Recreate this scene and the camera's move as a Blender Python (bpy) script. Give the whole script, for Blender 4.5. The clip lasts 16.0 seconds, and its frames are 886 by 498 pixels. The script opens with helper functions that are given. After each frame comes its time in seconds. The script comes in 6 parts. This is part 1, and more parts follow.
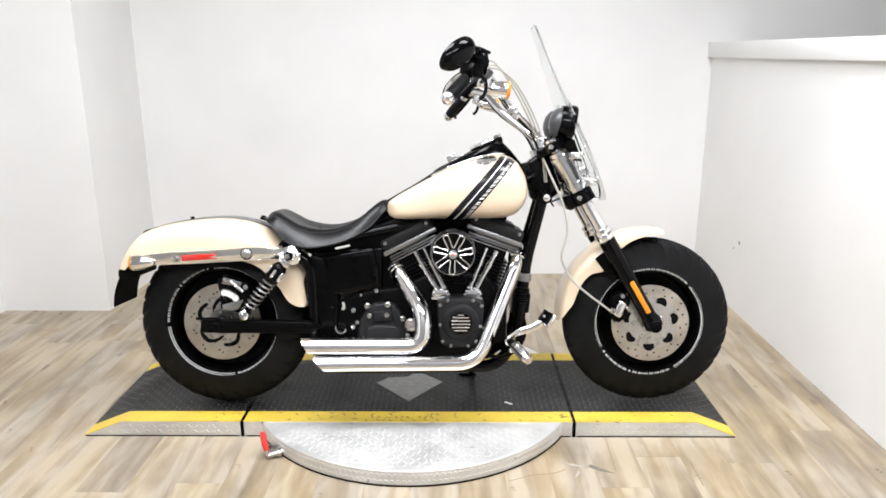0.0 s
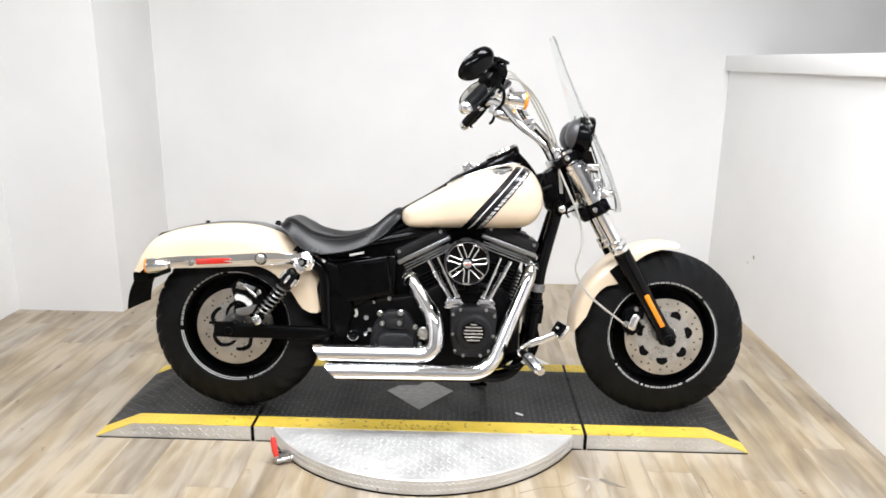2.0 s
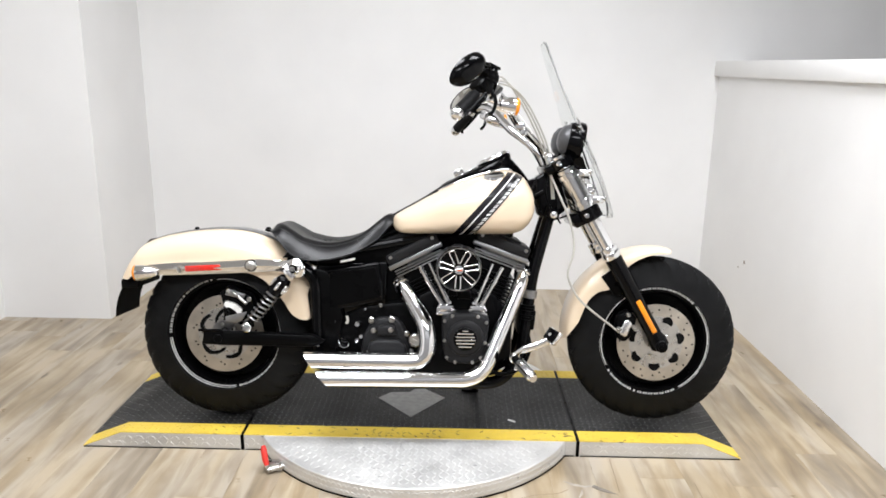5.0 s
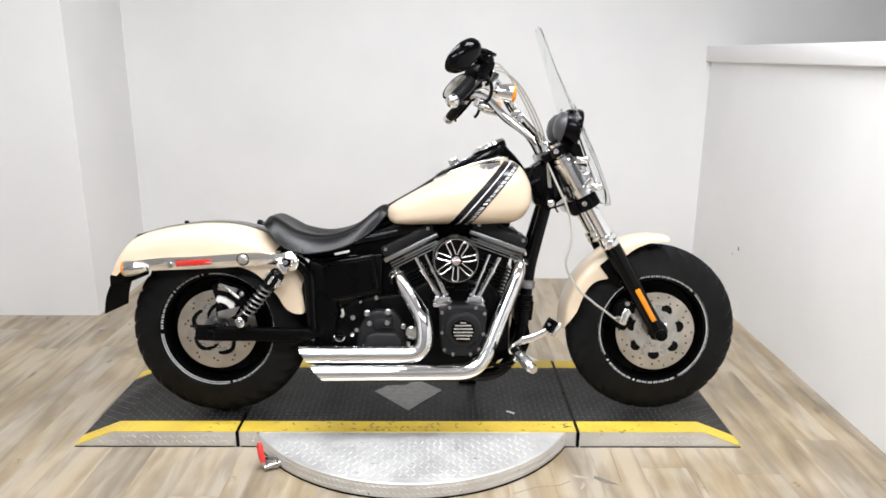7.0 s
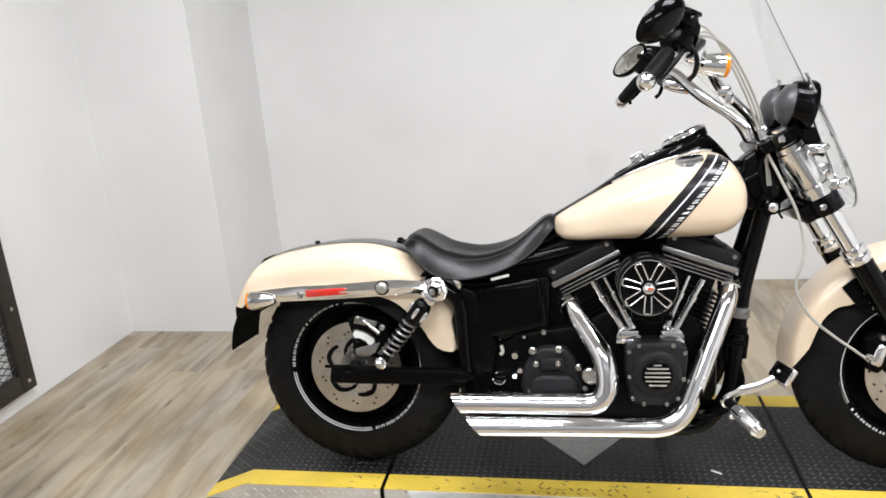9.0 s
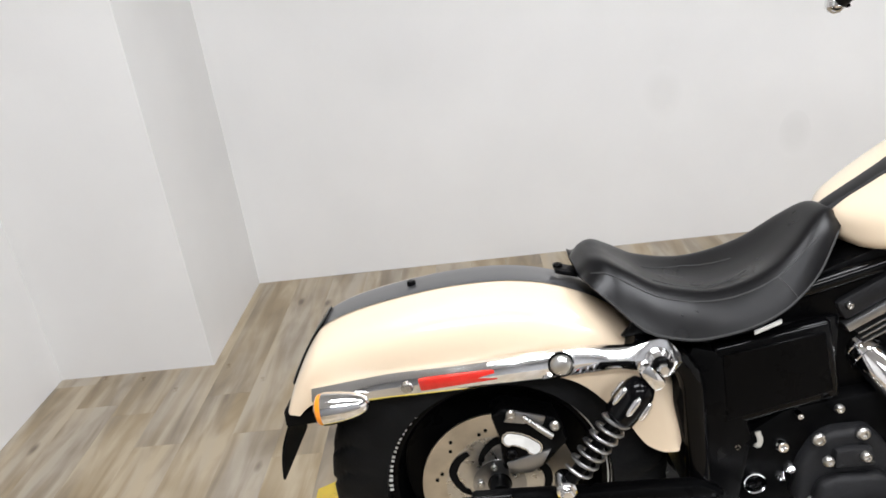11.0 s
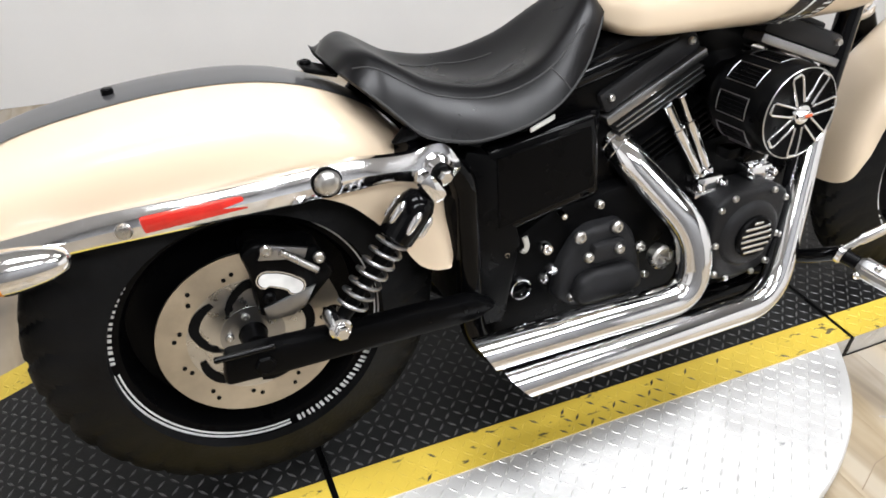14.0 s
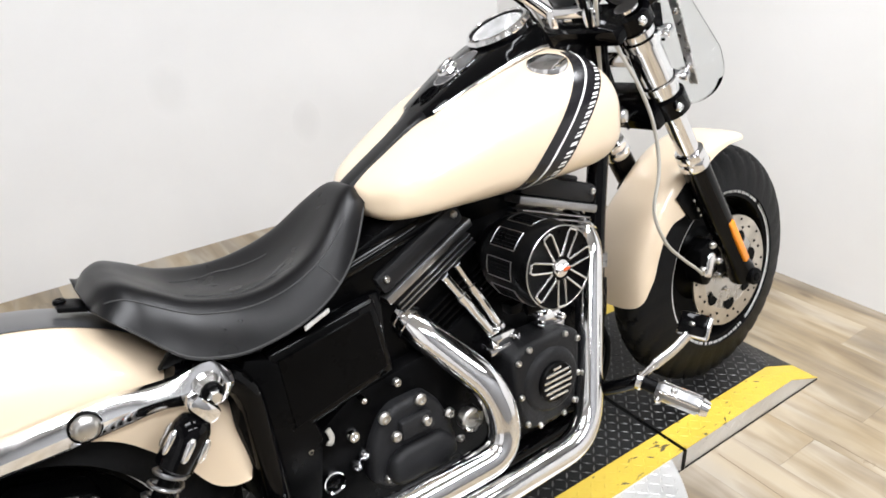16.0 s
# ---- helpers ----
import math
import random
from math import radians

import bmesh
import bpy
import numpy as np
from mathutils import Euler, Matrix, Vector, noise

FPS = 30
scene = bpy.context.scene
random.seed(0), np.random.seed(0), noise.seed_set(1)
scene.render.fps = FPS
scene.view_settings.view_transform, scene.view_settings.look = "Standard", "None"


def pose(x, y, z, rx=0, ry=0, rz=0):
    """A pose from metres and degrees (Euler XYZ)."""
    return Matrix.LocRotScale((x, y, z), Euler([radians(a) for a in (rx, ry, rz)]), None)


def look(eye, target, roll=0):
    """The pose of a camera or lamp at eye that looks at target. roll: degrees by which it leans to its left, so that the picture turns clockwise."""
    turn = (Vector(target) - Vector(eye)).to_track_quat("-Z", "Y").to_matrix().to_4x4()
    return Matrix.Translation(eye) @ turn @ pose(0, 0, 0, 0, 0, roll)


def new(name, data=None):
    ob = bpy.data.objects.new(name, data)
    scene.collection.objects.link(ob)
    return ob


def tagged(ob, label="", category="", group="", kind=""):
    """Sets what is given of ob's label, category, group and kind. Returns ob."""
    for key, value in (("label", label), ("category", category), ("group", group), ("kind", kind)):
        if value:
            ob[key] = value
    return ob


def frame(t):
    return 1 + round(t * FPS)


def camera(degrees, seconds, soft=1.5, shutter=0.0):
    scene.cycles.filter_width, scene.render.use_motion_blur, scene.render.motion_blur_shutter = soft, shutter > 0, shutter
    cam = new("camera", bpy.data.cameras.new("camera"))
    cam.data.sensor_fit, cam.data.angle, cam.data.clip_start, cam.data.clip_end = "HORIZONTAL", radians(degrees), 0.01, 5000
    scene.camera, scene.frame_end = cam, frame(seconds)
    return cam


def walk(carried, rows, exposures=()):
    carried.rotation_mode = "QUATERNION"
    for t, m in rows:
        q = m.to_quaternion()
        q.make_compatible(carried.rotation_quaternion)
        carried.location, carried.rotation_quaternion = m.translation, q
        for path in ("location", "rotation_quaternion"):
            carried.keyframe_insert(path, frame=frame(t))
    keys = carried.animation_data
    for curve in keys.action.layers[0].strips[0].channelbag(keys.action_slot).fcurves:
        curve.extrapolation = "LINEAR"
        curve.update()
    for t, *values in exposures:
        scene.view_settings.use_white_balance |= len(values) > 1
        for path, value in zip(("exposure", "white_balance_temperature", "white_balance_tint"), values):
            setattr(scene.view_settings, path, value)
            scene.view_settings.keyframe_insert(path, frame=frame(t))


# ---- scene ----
cam = camera(62.9, 16.0, 1.7)
PATH = [
    (0, (0.898, -2.59, 1.341), (0.876, -0.661, 0.816), -0.2),
    (0.5, (0.893, -2.59, 1.348), (0.864, -0.657, 0.836), 0.1),
    (1, (0.888, -2.589, 1.346), (0.845, -0.657, 0.832), 0.7),
    (1.5, (0.889, -2.586, 1.345), (0.85, -0.655, 0.826), 0.7),
    (2, (0.881, -2.586, 1.347), (0.833, -0.651, 0.84), 0.8),
    (2.5, (0.89, -2.585, 1.35), (0.842, -0.652, 0.841), 0.6),
    (3, (0.89, -2.588, 1.344), (0.846, -0.653, 0.842), 0.6),
    (3.5, (0.889, -2.583, 1.351), (0.849, -0.651, 0.837), 0.6),
    (4, (0.881, -2.577, 1.35), (0.854, -0.64, 0.854), 0.9),
    (6.5, (0.872, -2.557, 1.344), (0.87, -0.619, 0.851), 0.4),
    (7, (0.844, -2.53, 1.341), (0.859, -0.599, 0.82), 0.3),
    (7.5, (0.812, -2.504, 1.351), (0.844, -0.565, 0.86), 0.2),
    (8, (0.793, -2.465, 1.349), (0.845, -0.527, 0.857), -0.2),
    (8.5, (0.754, -2.342, 1.34), (0.707, -0.419, 0.794), -0.4),
    (8.9, (0.741, -2.123, 1.312), (0.464, -0.212, 0.792), -3.5),
    (9, (0.722, -2.034, 1.336), (0.365, -0.149, 0.771), -4.3),
    (9.5, (0.555, -1.778, 1.32), (0.072, 0.042, 0.646), -4.9),
    (9.7, (0.467, -1.687, 1.326), (0.007, 0.143, 0.663), -6.0),
    (11.8, (-0.049, -0.977, 1.268), (0.137, 0.72, 0.226), -2.9),
    (12, (-0.071, -0.963, 1.235), (0.18, 0.665, 0.101), -1.3),
    (12.5, (-0.078, -0.971, 1.171), (0.157, 0.498, -0.166), 1.2),
    (13, (-0.081, -0.973, 1.155), (0.17, 0.494, -0.18), 1.4),
    (13.5, (-0.05, -0.952, 1.169), (0.365, 0.552, -0.083), 1.1),
    (14, (-0.015, -0.959, 1.166), (0.654, 0.498, -0.029), 2.4),
    (14.5, (0.043, -0.973, 1.16), (0.896, 0.467, 0.066), -1.8),
    (15, (0.109, -1.002, 1.213), (1.1, 0.449, 0.258), -3.2),
    (15.5, (0.137, -1.016, 1.248), (1.166, 0.417, 0.305), -2.2),
    (16, (0.147, -1.014, 1.242), (1.166, 0.47, 0.37), -2.3),
]
EXPOSURES = [(0.0, -0.24), (1.0, -0.24), (4.0, -0.31), (6.5, -0.45), (7.0, -0.42), (8.0, -0.53), (8.5, -0.54), (9.7, -0.54), (12.0, -0.52), (12.5, -0.59), (14.0, -0.48), (16.0, -0.34)]
walk(cam, [(t, look(eye, target, roll)) for t, eye, target, roll in PATH], EXPOSURES)

# ---- light ----
world = bpy.data.worlds.new("world")
scene.world = world
world.use_nodes = True
world.node_tree.nodes["Background"].inputs[0].default_value = (0.9, 0.95, 1.0, 1)
world.node_tree.nodes["Background"].inputs[1].default_value = 0.05


def panel_light(x, y, z, sx, sy, watts):
    data = bpy.data.lights.new("unseen_panel_glow", "AREA")
    data.shape, data.size, data.size_y, data.energy = "RECTANGLE", sx, sy, watts
    data.color = (0.925, 0.943, 0.985)
    ob = new("unseen_panel_glow", data)
    ob.matrix_world = pose(x, y, z)
    return ob


# Ceiling panels out of view, added as the light source of the room.
PANELS = [(0.1, -0.45, 58), (1.8, -0.45, 60), (0.1, -2.3, 58), (1.8, -2.3, 60)]
CEILING = 2.75
for px_, py_, w_ in PANELS:
    panel_light(px_, py_, CEILING - 0.05, 1.15, 0.55, w_)


# ---- materials ----
def material(name, color, rough=0.5, metal=0.0, coat=0.0, vary=0.0, scale=8.0, bump=0.0, bump_scale=60.0, spec=0.5, rough_vary=0.0, by_object=0.0):
    """A principled surface with two scales of variation in colour, gloss and relief."""
    m = bpy.data.materials.new(name)
    m.use_nodes = True
    nt = m.node_tree
    bsdf = nt.nodes["Principled BSDF"]
    bsdf.inputs["Base Color"].default_value = (*color, 1)
    bsdf.inputs["Roughness"].default_value = rough
    bsdf.inputs["Metallic"].default_value = metal
    bsdf.inputs["Specular IOR Level"].default_value = spec
    bsdf.inputs["Coat Weight"].default_value = coat
    bsdf.inputs["Coat Roughness"].default_value = 0.04
    co = nt.nodes.new("ShaderNodeTexCoord")
    if vary or rough_vary or by_object:
        big = nt.nodes.new("ShaderNodeTexNoise")
        big.inputs["Scale"].default_value, big.inputs["Detail"].default_value = scale, 6
        nt.links.new(co.outputs["Object"], big.inputs["Vector"])
        if vary or by_object:
            ramp = nt.nodes.new("ShaderNodeMapRange")
            ramp.inputs["From Min"].default_value, ramp.inputs["From Max"].default_value = 0.3, 0.7
            ramp.inputs["To Min"].default_value, ramp.inputs["To Max"].default_value = 1 - vary, 1 + vary
            nt.links.new(big.outputs["Fac"], ramp.inputs["Value"])
            mul = nt.nodes.new("ShaderNodeVectorMath")
            mul.operation = "SCALE"
            mul.inputs[0].default_value = color
            last = ramp.outputs["Result"]
            if by_object:
                info = nt.nodes.new("ShaderNodeObjectInfo")
                rr = nt.nodes.new("ShaderNodeMapRange")
                rr.inputs["To Min"].default_value, rr.inputs["To Max"].default_value = 1 - by_object, 1 + by_object
                nt.links.new(info.outputs["Random"], rr.inputs["Value"])
                mm = nt.nodes.new("ShaderNodeMath")
                mm.operation = "MULTIPLY"
                nt.links.new(last, mm.inputs[0]), nt.links.new(rr.outputs["Result"], mm.inputs[1])
                last = mm.outputs[0]
            nt.links.new(last, mul.inputs["Scale"])
            nt.links.new(mul.outputs["Vector"], bsdf.inputs["Base Color"])
        if rough_vary:
            rg = nt.nodes.new("ShaderNodeMapRange")
            rg.inputs["From Min"].default_value, rg.inputs["From Max"].default_value = 0.3, 0.7
            rg.inputs["To Min"].default_value, rg.inputs["To Max"].default_value = max(0, rough - rough_vary), rough + rough_vary
            nt.links.new(big.outputs["Fac"], rg.inputs["Value"])
            nt.links.new(rg.outputs["Result"], bsdf.inputs["Roughness"])
    if bump:
        fine = nt.nodes.new("ShaderNodeTexNoise")
        fine.inputs["Scale"].default_value, fine.inputs["Detail"].default_value = bump_scale, 4
        nt.links.new(co.outputs["Object"], fine.inputs["Vector"])
        bn = nt.nodes.new("ShaderNodeBump")
        bn.inputs["Strength"].default_value, bn.inputs["Distance"].default_value = bump, 0.002
        nt.links.new(fine.outputs["Fac"], bn.inputs["Height"])
        nt.links.new(bn.outputs["Normal"], bsdf.inputs["Normal"])
    return m


def plank_material():
    """Oak-look vinyl: long grain along y, knots and light streaks, each plank its own tone."""
    m = material("oak_plank", (0.44, 0.33, 0.22), 0.34, rough_vary=0.08, scale=6)
    nt = m.node_tree
    bsdf = nt.nodes["Principled BSDF"]
    co = nt.nodes.new("ShaderNodeTexCoord")
    info = nt.nodes.new("ShaderNodeObjectInfo")
    shift = nt.nodes.new("ShaderNodeVectorMath")
    shift.operation = "MULTIPLY_ADD"
    shift.inputs[1].default_value = (37.0, 53.0, 11.0)
    nt.links.new(info.outputs["Random"], shift.inputs[0])
    nt.links.new(co.outputs["Object"], shift.inputs[2])
    stretch = nt.nodes.new("ShaderNodeMapping")
    stretch.inputs["Scale"].default_value = (10.0, 1.3, 1.0)
    nt.links.new(shift.outputs["Vector"], stretch.inputs["Vector"])
    grain = nt.nodes.new("ShaderNodeTexNoise")
    grain.inputs["Scale"].default_value, grain.inputs["Detail"].default_value, grain.inputs["Distortion"].default_value = 1.6, 9, 0.7
    nt.links.new(stretch.outputs["Vector"], grain.inputs["Vector"])
    cloud = nt.nodes.new("ShaderNodeTexNoise")
    cloud.inputs["Scale"].default_value, cloud.inputs["Detail"].default_value = 3.2, 3
    nt.links.new(shift.outputs["Vector"], cloud.inputs["Vector"])
    mixv = nt.nodes.new("ShaderNodeMath")
    mixv.operation = "MULTIPLY_ADD"
    mixv.inputs[1].default_value = 0.62
    nt.links.new(cloud.outputs["Fac"], mixv.inputs[0])
    nt.links.new(grain.outputs["Fac"], mixv.inputs[2])
    tone = nt.nodes.new("ShaderNodeMath")
    tone.operation = "MULTIPLY_ADD"
    tone.inputs[1].default_value = 0.13
    nt.links.new(info.outputs["Random"], tone.inputs[0])
    nt.links.new(mixv.outputs[0], tone.inputs[2])
    def tones(dark, mid_, light):
        ramp = nt.nodes.new("ShaderNodeValToRGB")
        ramp.color_ramp.elements[0].position, ramp.color_ramp.elements[0].color = 0.54, (*dark, 1)
        ramp.color_ramp.elements[1].position, ramp.color_ramp.elements[1].color = 1.02, (*light, 1)
        ramp.color_ramp.elements.new(0.79).color = (*mid_, 1)
        nt.links.new(tone.outputs[0], ramp.inputs["Fac"])
        return ramp
    tan = tones((0.160, 0.116, 0.068), (0.305, 0.235, 0.145), (0.425, 0.350, 0.245))
    grey = tones((0.135, 0.112, 0.085), (0.262, 0.216, 0.160), (0.395, 0.345, 0.278))
    hue = nt.nodes.new("ShaderNodeTexNoise")
    hue.inputs["Scale"].default_value, hue.inputs["Detail"].default_value = 0.9, 3
    nt.links.new(stretch.outputs["Vector"], hue.inputs["Vector"])
    pick = nt.nodes.new("ShaderNodeMapRange")
    pick.inputs["From Min"].default_value, pick.inputs["From Max"].default_value = 0.38, 0.62
    nt.links.new(hue.outputs["Fac"], pick.inputs["Value"])
    blend = nt.nodes.new("ShaderNodeMix")
    blend.data_type = "RGBA"
    nt.links.new(pick.outputs["Result"], blend.inputs["Factor"])
    nt.links.new(tan.outputs["Color"], blend.inputs["A"]), nt.links.new(grey.outputs["Color"], blend.inputs["B"])
    # small dark knots, drawn out along the grain
    cells = nt.nodes.new("ShaderNodeMapping")
    cells.inputs["Scale"].default_value = (7.0, 3.0, 1.0)
    nt.links.new(shift.outputs["Vector"], cells.inputs["Vector"])
    knot = nt.nodes.new("ShaderNodeTexVoronoi")
    knot.inputs["Scale"].default_value = 1.0
    nt.links.new(cells.outputs["Vector"], knot.inputs["Vector"])
    wob = nt.nodes.new("ShaderNodeMath")
    wob.operation = "MULTIPLY_ADD"
    wob.inputs[1].default_value = 0.16
    nt.links.new(grain.outputs["Fac"], wob.inputs[0]), nt.links.new(knot.outputs["Distance"], wob.inputs[2])
    near = nt.nodes.new("ShaderNodeMapRange")
    near.inputs["From Min"].default_value, near.inputs["From Max"].default_value = 0.11, 0.19
    near.inputs["To Min"].default_value, near.inputs["To Max"].default_value = 0.75, 0.0
    nt.links.new(wob.outputs[0], near.inputs["Value"])
    knots = nt.nodes.new("ShaderNodeMix")
    knots.data_type = "RGBA"
    knots.inputs["B"].default_value = (0.075, 0.052, 0.034, 1)
    nt.links.new(near.outputs["Result"], knots.inputs["Factor"])
    nt.links.new(blend.outputs["Result"], knots.inputs["A"])
    nt.links.new(knots.outputs["Result"], bsdf.inputs["Base Color"])
    bn = nt.nodes.new("ShaderNodeBump")
    bn.inputs["Strength"].default_value, bn.inputs["Distance"].default_value = 0.25, 0.001
    nt.links.new(grain.outputs["Fac"], bn.inputs["Height"])
    nt.links.new(bn.outputs["Normal"], bsdf.inputs["Normal"])
    return m


WALL = material("white_wall_paint", (0.79, 0.785, 0.775), 0.55, vary=0.03, scale=2.2, bump=0.12, bump_scale=180)
# Grey for the added, unseen walls, so chrome and black parts reflect darker.
DARK_WALL = material("unseen_wall_grey", (0.20, 0.20, 0.202), 0.7, vary=0.1, scale=2, bump=0.1)
CEIL = material("grey_ceiling_paint", (0.55, 0.55, 0.55), 0.8, vary=0.02, scale=2, bump=0.1)
PLANK = plank_material()
GAP = material("plank_underlay", (0.27, 0.21, 0.145), 0.9)
# Near-black; on the brake discs it stands in for shade inside slots and holes.
DEEP_BLACK = material("deep_matte_black", (0.004, 0.004, 0.004), 0.9, spec=0.1)
CREAM = material("cream_pearl_paint", (0.725, 0.590, 0.430), 0.30, coat=0.6, vary=0.03, scale=5, bump=0.02, bump_scale=25)
BLACK = material("gloss_black_paint", (0.0015, 0.0015, 0.0018), 0.08, spec=0.14, rough_vary=0.06, scale=14)
SATIN = material("satin_black_powder_coat", (0.002, 0.002, 0.0022), 0.32, spec=0.06, bump=0.15, bump_scale=300, rough_vary=0.08, scale=20)
WRINKLE = material("wrinkle_black_casting", (0.013, 0.013, 0.014), 0.44, spec=0.20, bump=0.5, bump_scale=420, vary=0.15, scale=9, rough_vary=0.08)
CHROME = material("polished_chrome", (0.82, 0.82, 0.83), 0.09, metal=1.0, rough_vary=0.05, scale=18, bump=0.05, bump_scale=28)
BRIGHT = material("satin_chrome", (0.80, 0.80, 0.80), 0.24, metal=1.0, vary=0.05, scale=30)
STEEL = material("brushed_steel", (0.55, 0.54, 0.52), 0.3, metal=1.0, vary=0.08, scale=40, rough_vary=0.08, bump=0.1, bump_scale=200)
ALLOY = material("machined_aluminium", (0.34, 0.34, 0.345), 0.34, metal=1.0, vary=0.1, scale=30)
DISC = material("brake_disc_steel", (0.54, 0.50, 0.44), 0.30, metal=1.0, vary=0.2, scale=16, bump=0.15, bump_scale=160)
RUBBER = material("tyre_rubber", (0.0072, 0.0073, 0.0077), 0.50, spec=0.10, vary=0.25, scale=14, bump=0.35, bump_scale=140)
HOSE = material("grey_hose", (0.48, 0.465, 0.42), 0.35, metal=0.2, vary=0.1)
LEATHER = material("black_leather", (0.0042, 0.0041, 0.0046), 0.33, spec=0.22, vary=0.2, scale=10, bump=0.05, bump_scale=300, rough_vary=0.07)
STITCH = material("seat_stitching", (0.03, 0.03, 0.03), 0.7)
WHITE_MARK = material("white_lettering", (0.80, 0.80, 0.78), 0.5, vary=0.1, scale=60)
STRIPE = material("black_tank_stripe", (0.008, 0.007, 0.009), 0.25, spec=0.35, coat=0.25, vary=0.1)
GREY_STRIPE = material("grey_fender_stripe", (0.055, 0.055, 0.058), 0.32, coat=0.4, vary=0.06, scale=6)
AMBER = material("amber_lens", (0.85, 0.27, 0.01), 0.18, coat=0.5, vary=0.08, scale=50)
BADGE = material("orange_badge_enamel", (0.62, 0.10, 0.03), 0.25, coat=0.5, vary=0.15, scale=90)
RED = material("red_reflector", (0.56, 0.020, 0.012), 0.18, coat=0.6, vary=0.1, scale=60)
RED_GRIP = material("red_lever_plastic", (0.62, 0.03, 0.02), 0.4, vary=0.08, scale=30)
TREAD_BLACK = material("black_deck_paint", (0.010, 0.010, 0.010), 0.42, spec=0.22, vary=0.35, scale=7, bump=0.3, bump_scale=220, rough_vary=0.12)
TREAD_WORN = material("worn_deck_studs", (0.064, 0.064, 0.065), 0.36, spec=0.50, vary=0.4, scale=12)
TREAD_YELLOW = material("yellow_deck_paint", (0.64, 0.46, 0.055), 0.5, vary=0.10, scale=9, bump=0.25, bump_scale=200, rough_vary=0.1)
WORN_DARK = material("paint_worn_off_studs", (0.05, 0.042, 0.025), 0.5, vary=0.3, scale=40)
SCRATCHED = material("scratched_bare_aluminium", (0.36, 0.36, 0.355), 0.5, metal=0.55, vary=0.22, scale=45, bump=0.3, bump_scale=160, rough_vary=0.12)
TREAD_PLATE = material("aluminium_tread_plate", (0.72, 0.715, 0.70), 0.50, metal=0.72, vary=0.10, scale=9, bump=0.15, bump_scale=150, rough_vary=0.1)
DARK_WOOD = material("dark_stained_wood", (0.022, 0.017, 0.013), 0.55, vary=0.35, scale=12, bump=0.4, bump_scale=60)
WIRE = material("dark_wire", (0.05, 0.05, 0.05), 0.5, metal=0.6, vary=0.2)
MIRROR = material("mirror_glass", (0.75, 0.74, 0.70), 0.02, metal=1.0)
DIAL = material("dial_face", (0.36, 0.36, 0.36), 0.25, coat=0.6, vary=0.2, scale=30)
BOWL = material("satin_grey_lamp_bowl", (0.06, 0.06, 0.063), 0.36, metal=0.3, vary=0.08, scale=20)
PANEL = bpy.data.materials.new("light_panel")
PANEL.use_nodes = True
PANEL.node_tree.nodes["Principled BSDF"].inputs["Emission Color"].default_value = (0.925, 0.943, 0.985, 1)
PANEL.node_tree.nodes["Principled BSDF"].inputs["Emission Strength"].default_value = 6.0


def scuffed(m, dark, amount):
    """Short dark scuffs over the colour of m."""
    nt = m.node_tree
    bsdf = nt.nodes["Principled BSDF"]
    co = nt.nodes.new("ShaderNodeTexCoord")
    mp = nt.nodes.new("ShaderNodeMapping")
    mp.inputs["Scale"].default_value = (30.0, 75.0, 30.0)
    mp.inputs["Rotation"].default_value = (0, 0, 0.8)
    nt.links.new(co.outputs["Object"], mp.inputs["Vector"])
    spots = nt.nodes.new("ShaderNodeTexNoise")
    spots.inputs["Scale"].default_value, spots.inputs["Detail"].default_value = 1.0, 5
    nt.links.new(mp.outputs["Vector"], spots.inputs["Vector"])
    patch = nt.nodes.new("ShaderNodeTexNoise")
    patch.inputs["Scale"].default_value = 2.2
    nt.links.new(co.outputs["Object"], patch.inputs["Vector"])
    add = nt.nodes.new("ShaderNodeMath")
    add.operation = "MULTIPLY_ADD"
    add.inputs[1].default_value = 0.35
    nt.links.new(patch.outputs["Fac"], add.inputs[0]), nt.links.new(spots.outputs["Fac"], add.inputs[2])
    cut = nt.nodes.new("ShaderNodeMapRange")
    cut.inputs["From Min"].default_value, cut.inputs["From Max"].default_value = amount, amount + 0.05
    nt.links.new(add.outputs[0], cut.inputs["Value"])
    mix = nt.nodes.new("ShaderNodeMix")
    mix.data_type = "RGBA"
    nt.links.new(cut.outputs["Result"], mix.inputs["Factor"])
    src = bsdf.inputs["Base Color"].links[0].from_socket
    nt.links.new(src, mix.inputs["A"])
    mix.inputs["B"].default_value = (*dark, 1)
    nt.links.new(mix.outputs["Result"], bsdf.inputs["Base Color"])


scuffed(TREAD_YELLOW, (0.10, 0.08, 0.03), 0.86)
scuffed(TREAD_PLATE, (0.30, 0.30, 0.30), 0.90)


def clear_material(name, color, rough, alpha_tint):
    m = bpy.data.materials.new(name)
    m.use_nodes = True
    b = m.node_tree.nodes["Principled BSDF"]
    b.inputs["Base Color"].default_value = (*color, 1)
    b.inputs["Roughness"].default_value = rough
    b.inputs["Transmission Weight"].default_value = 1.0
    b.inputs["IOR"].default_value = alpha_tint
    return m


CLEAR = clear_material("clear_acrylic", (0.93, 0.95, 0.95), 0.02, 1.2)


# ---- mesh helpers ----
def finish(bm, angle=38):
    bmesh.ops.remove_doubles(bm, verts=bm.verts, dist=0.00002)
    bmesh.ops.recalc_face_normals(bm, faces=bm.faces)
    limit = radians(angle)
    for f in bm.faces:
        f.smooth = True
    for e in bm.edges:
        if len(e.link_faces) == 2 and e.calc_face_angle() > limit:
            e.smooth = False


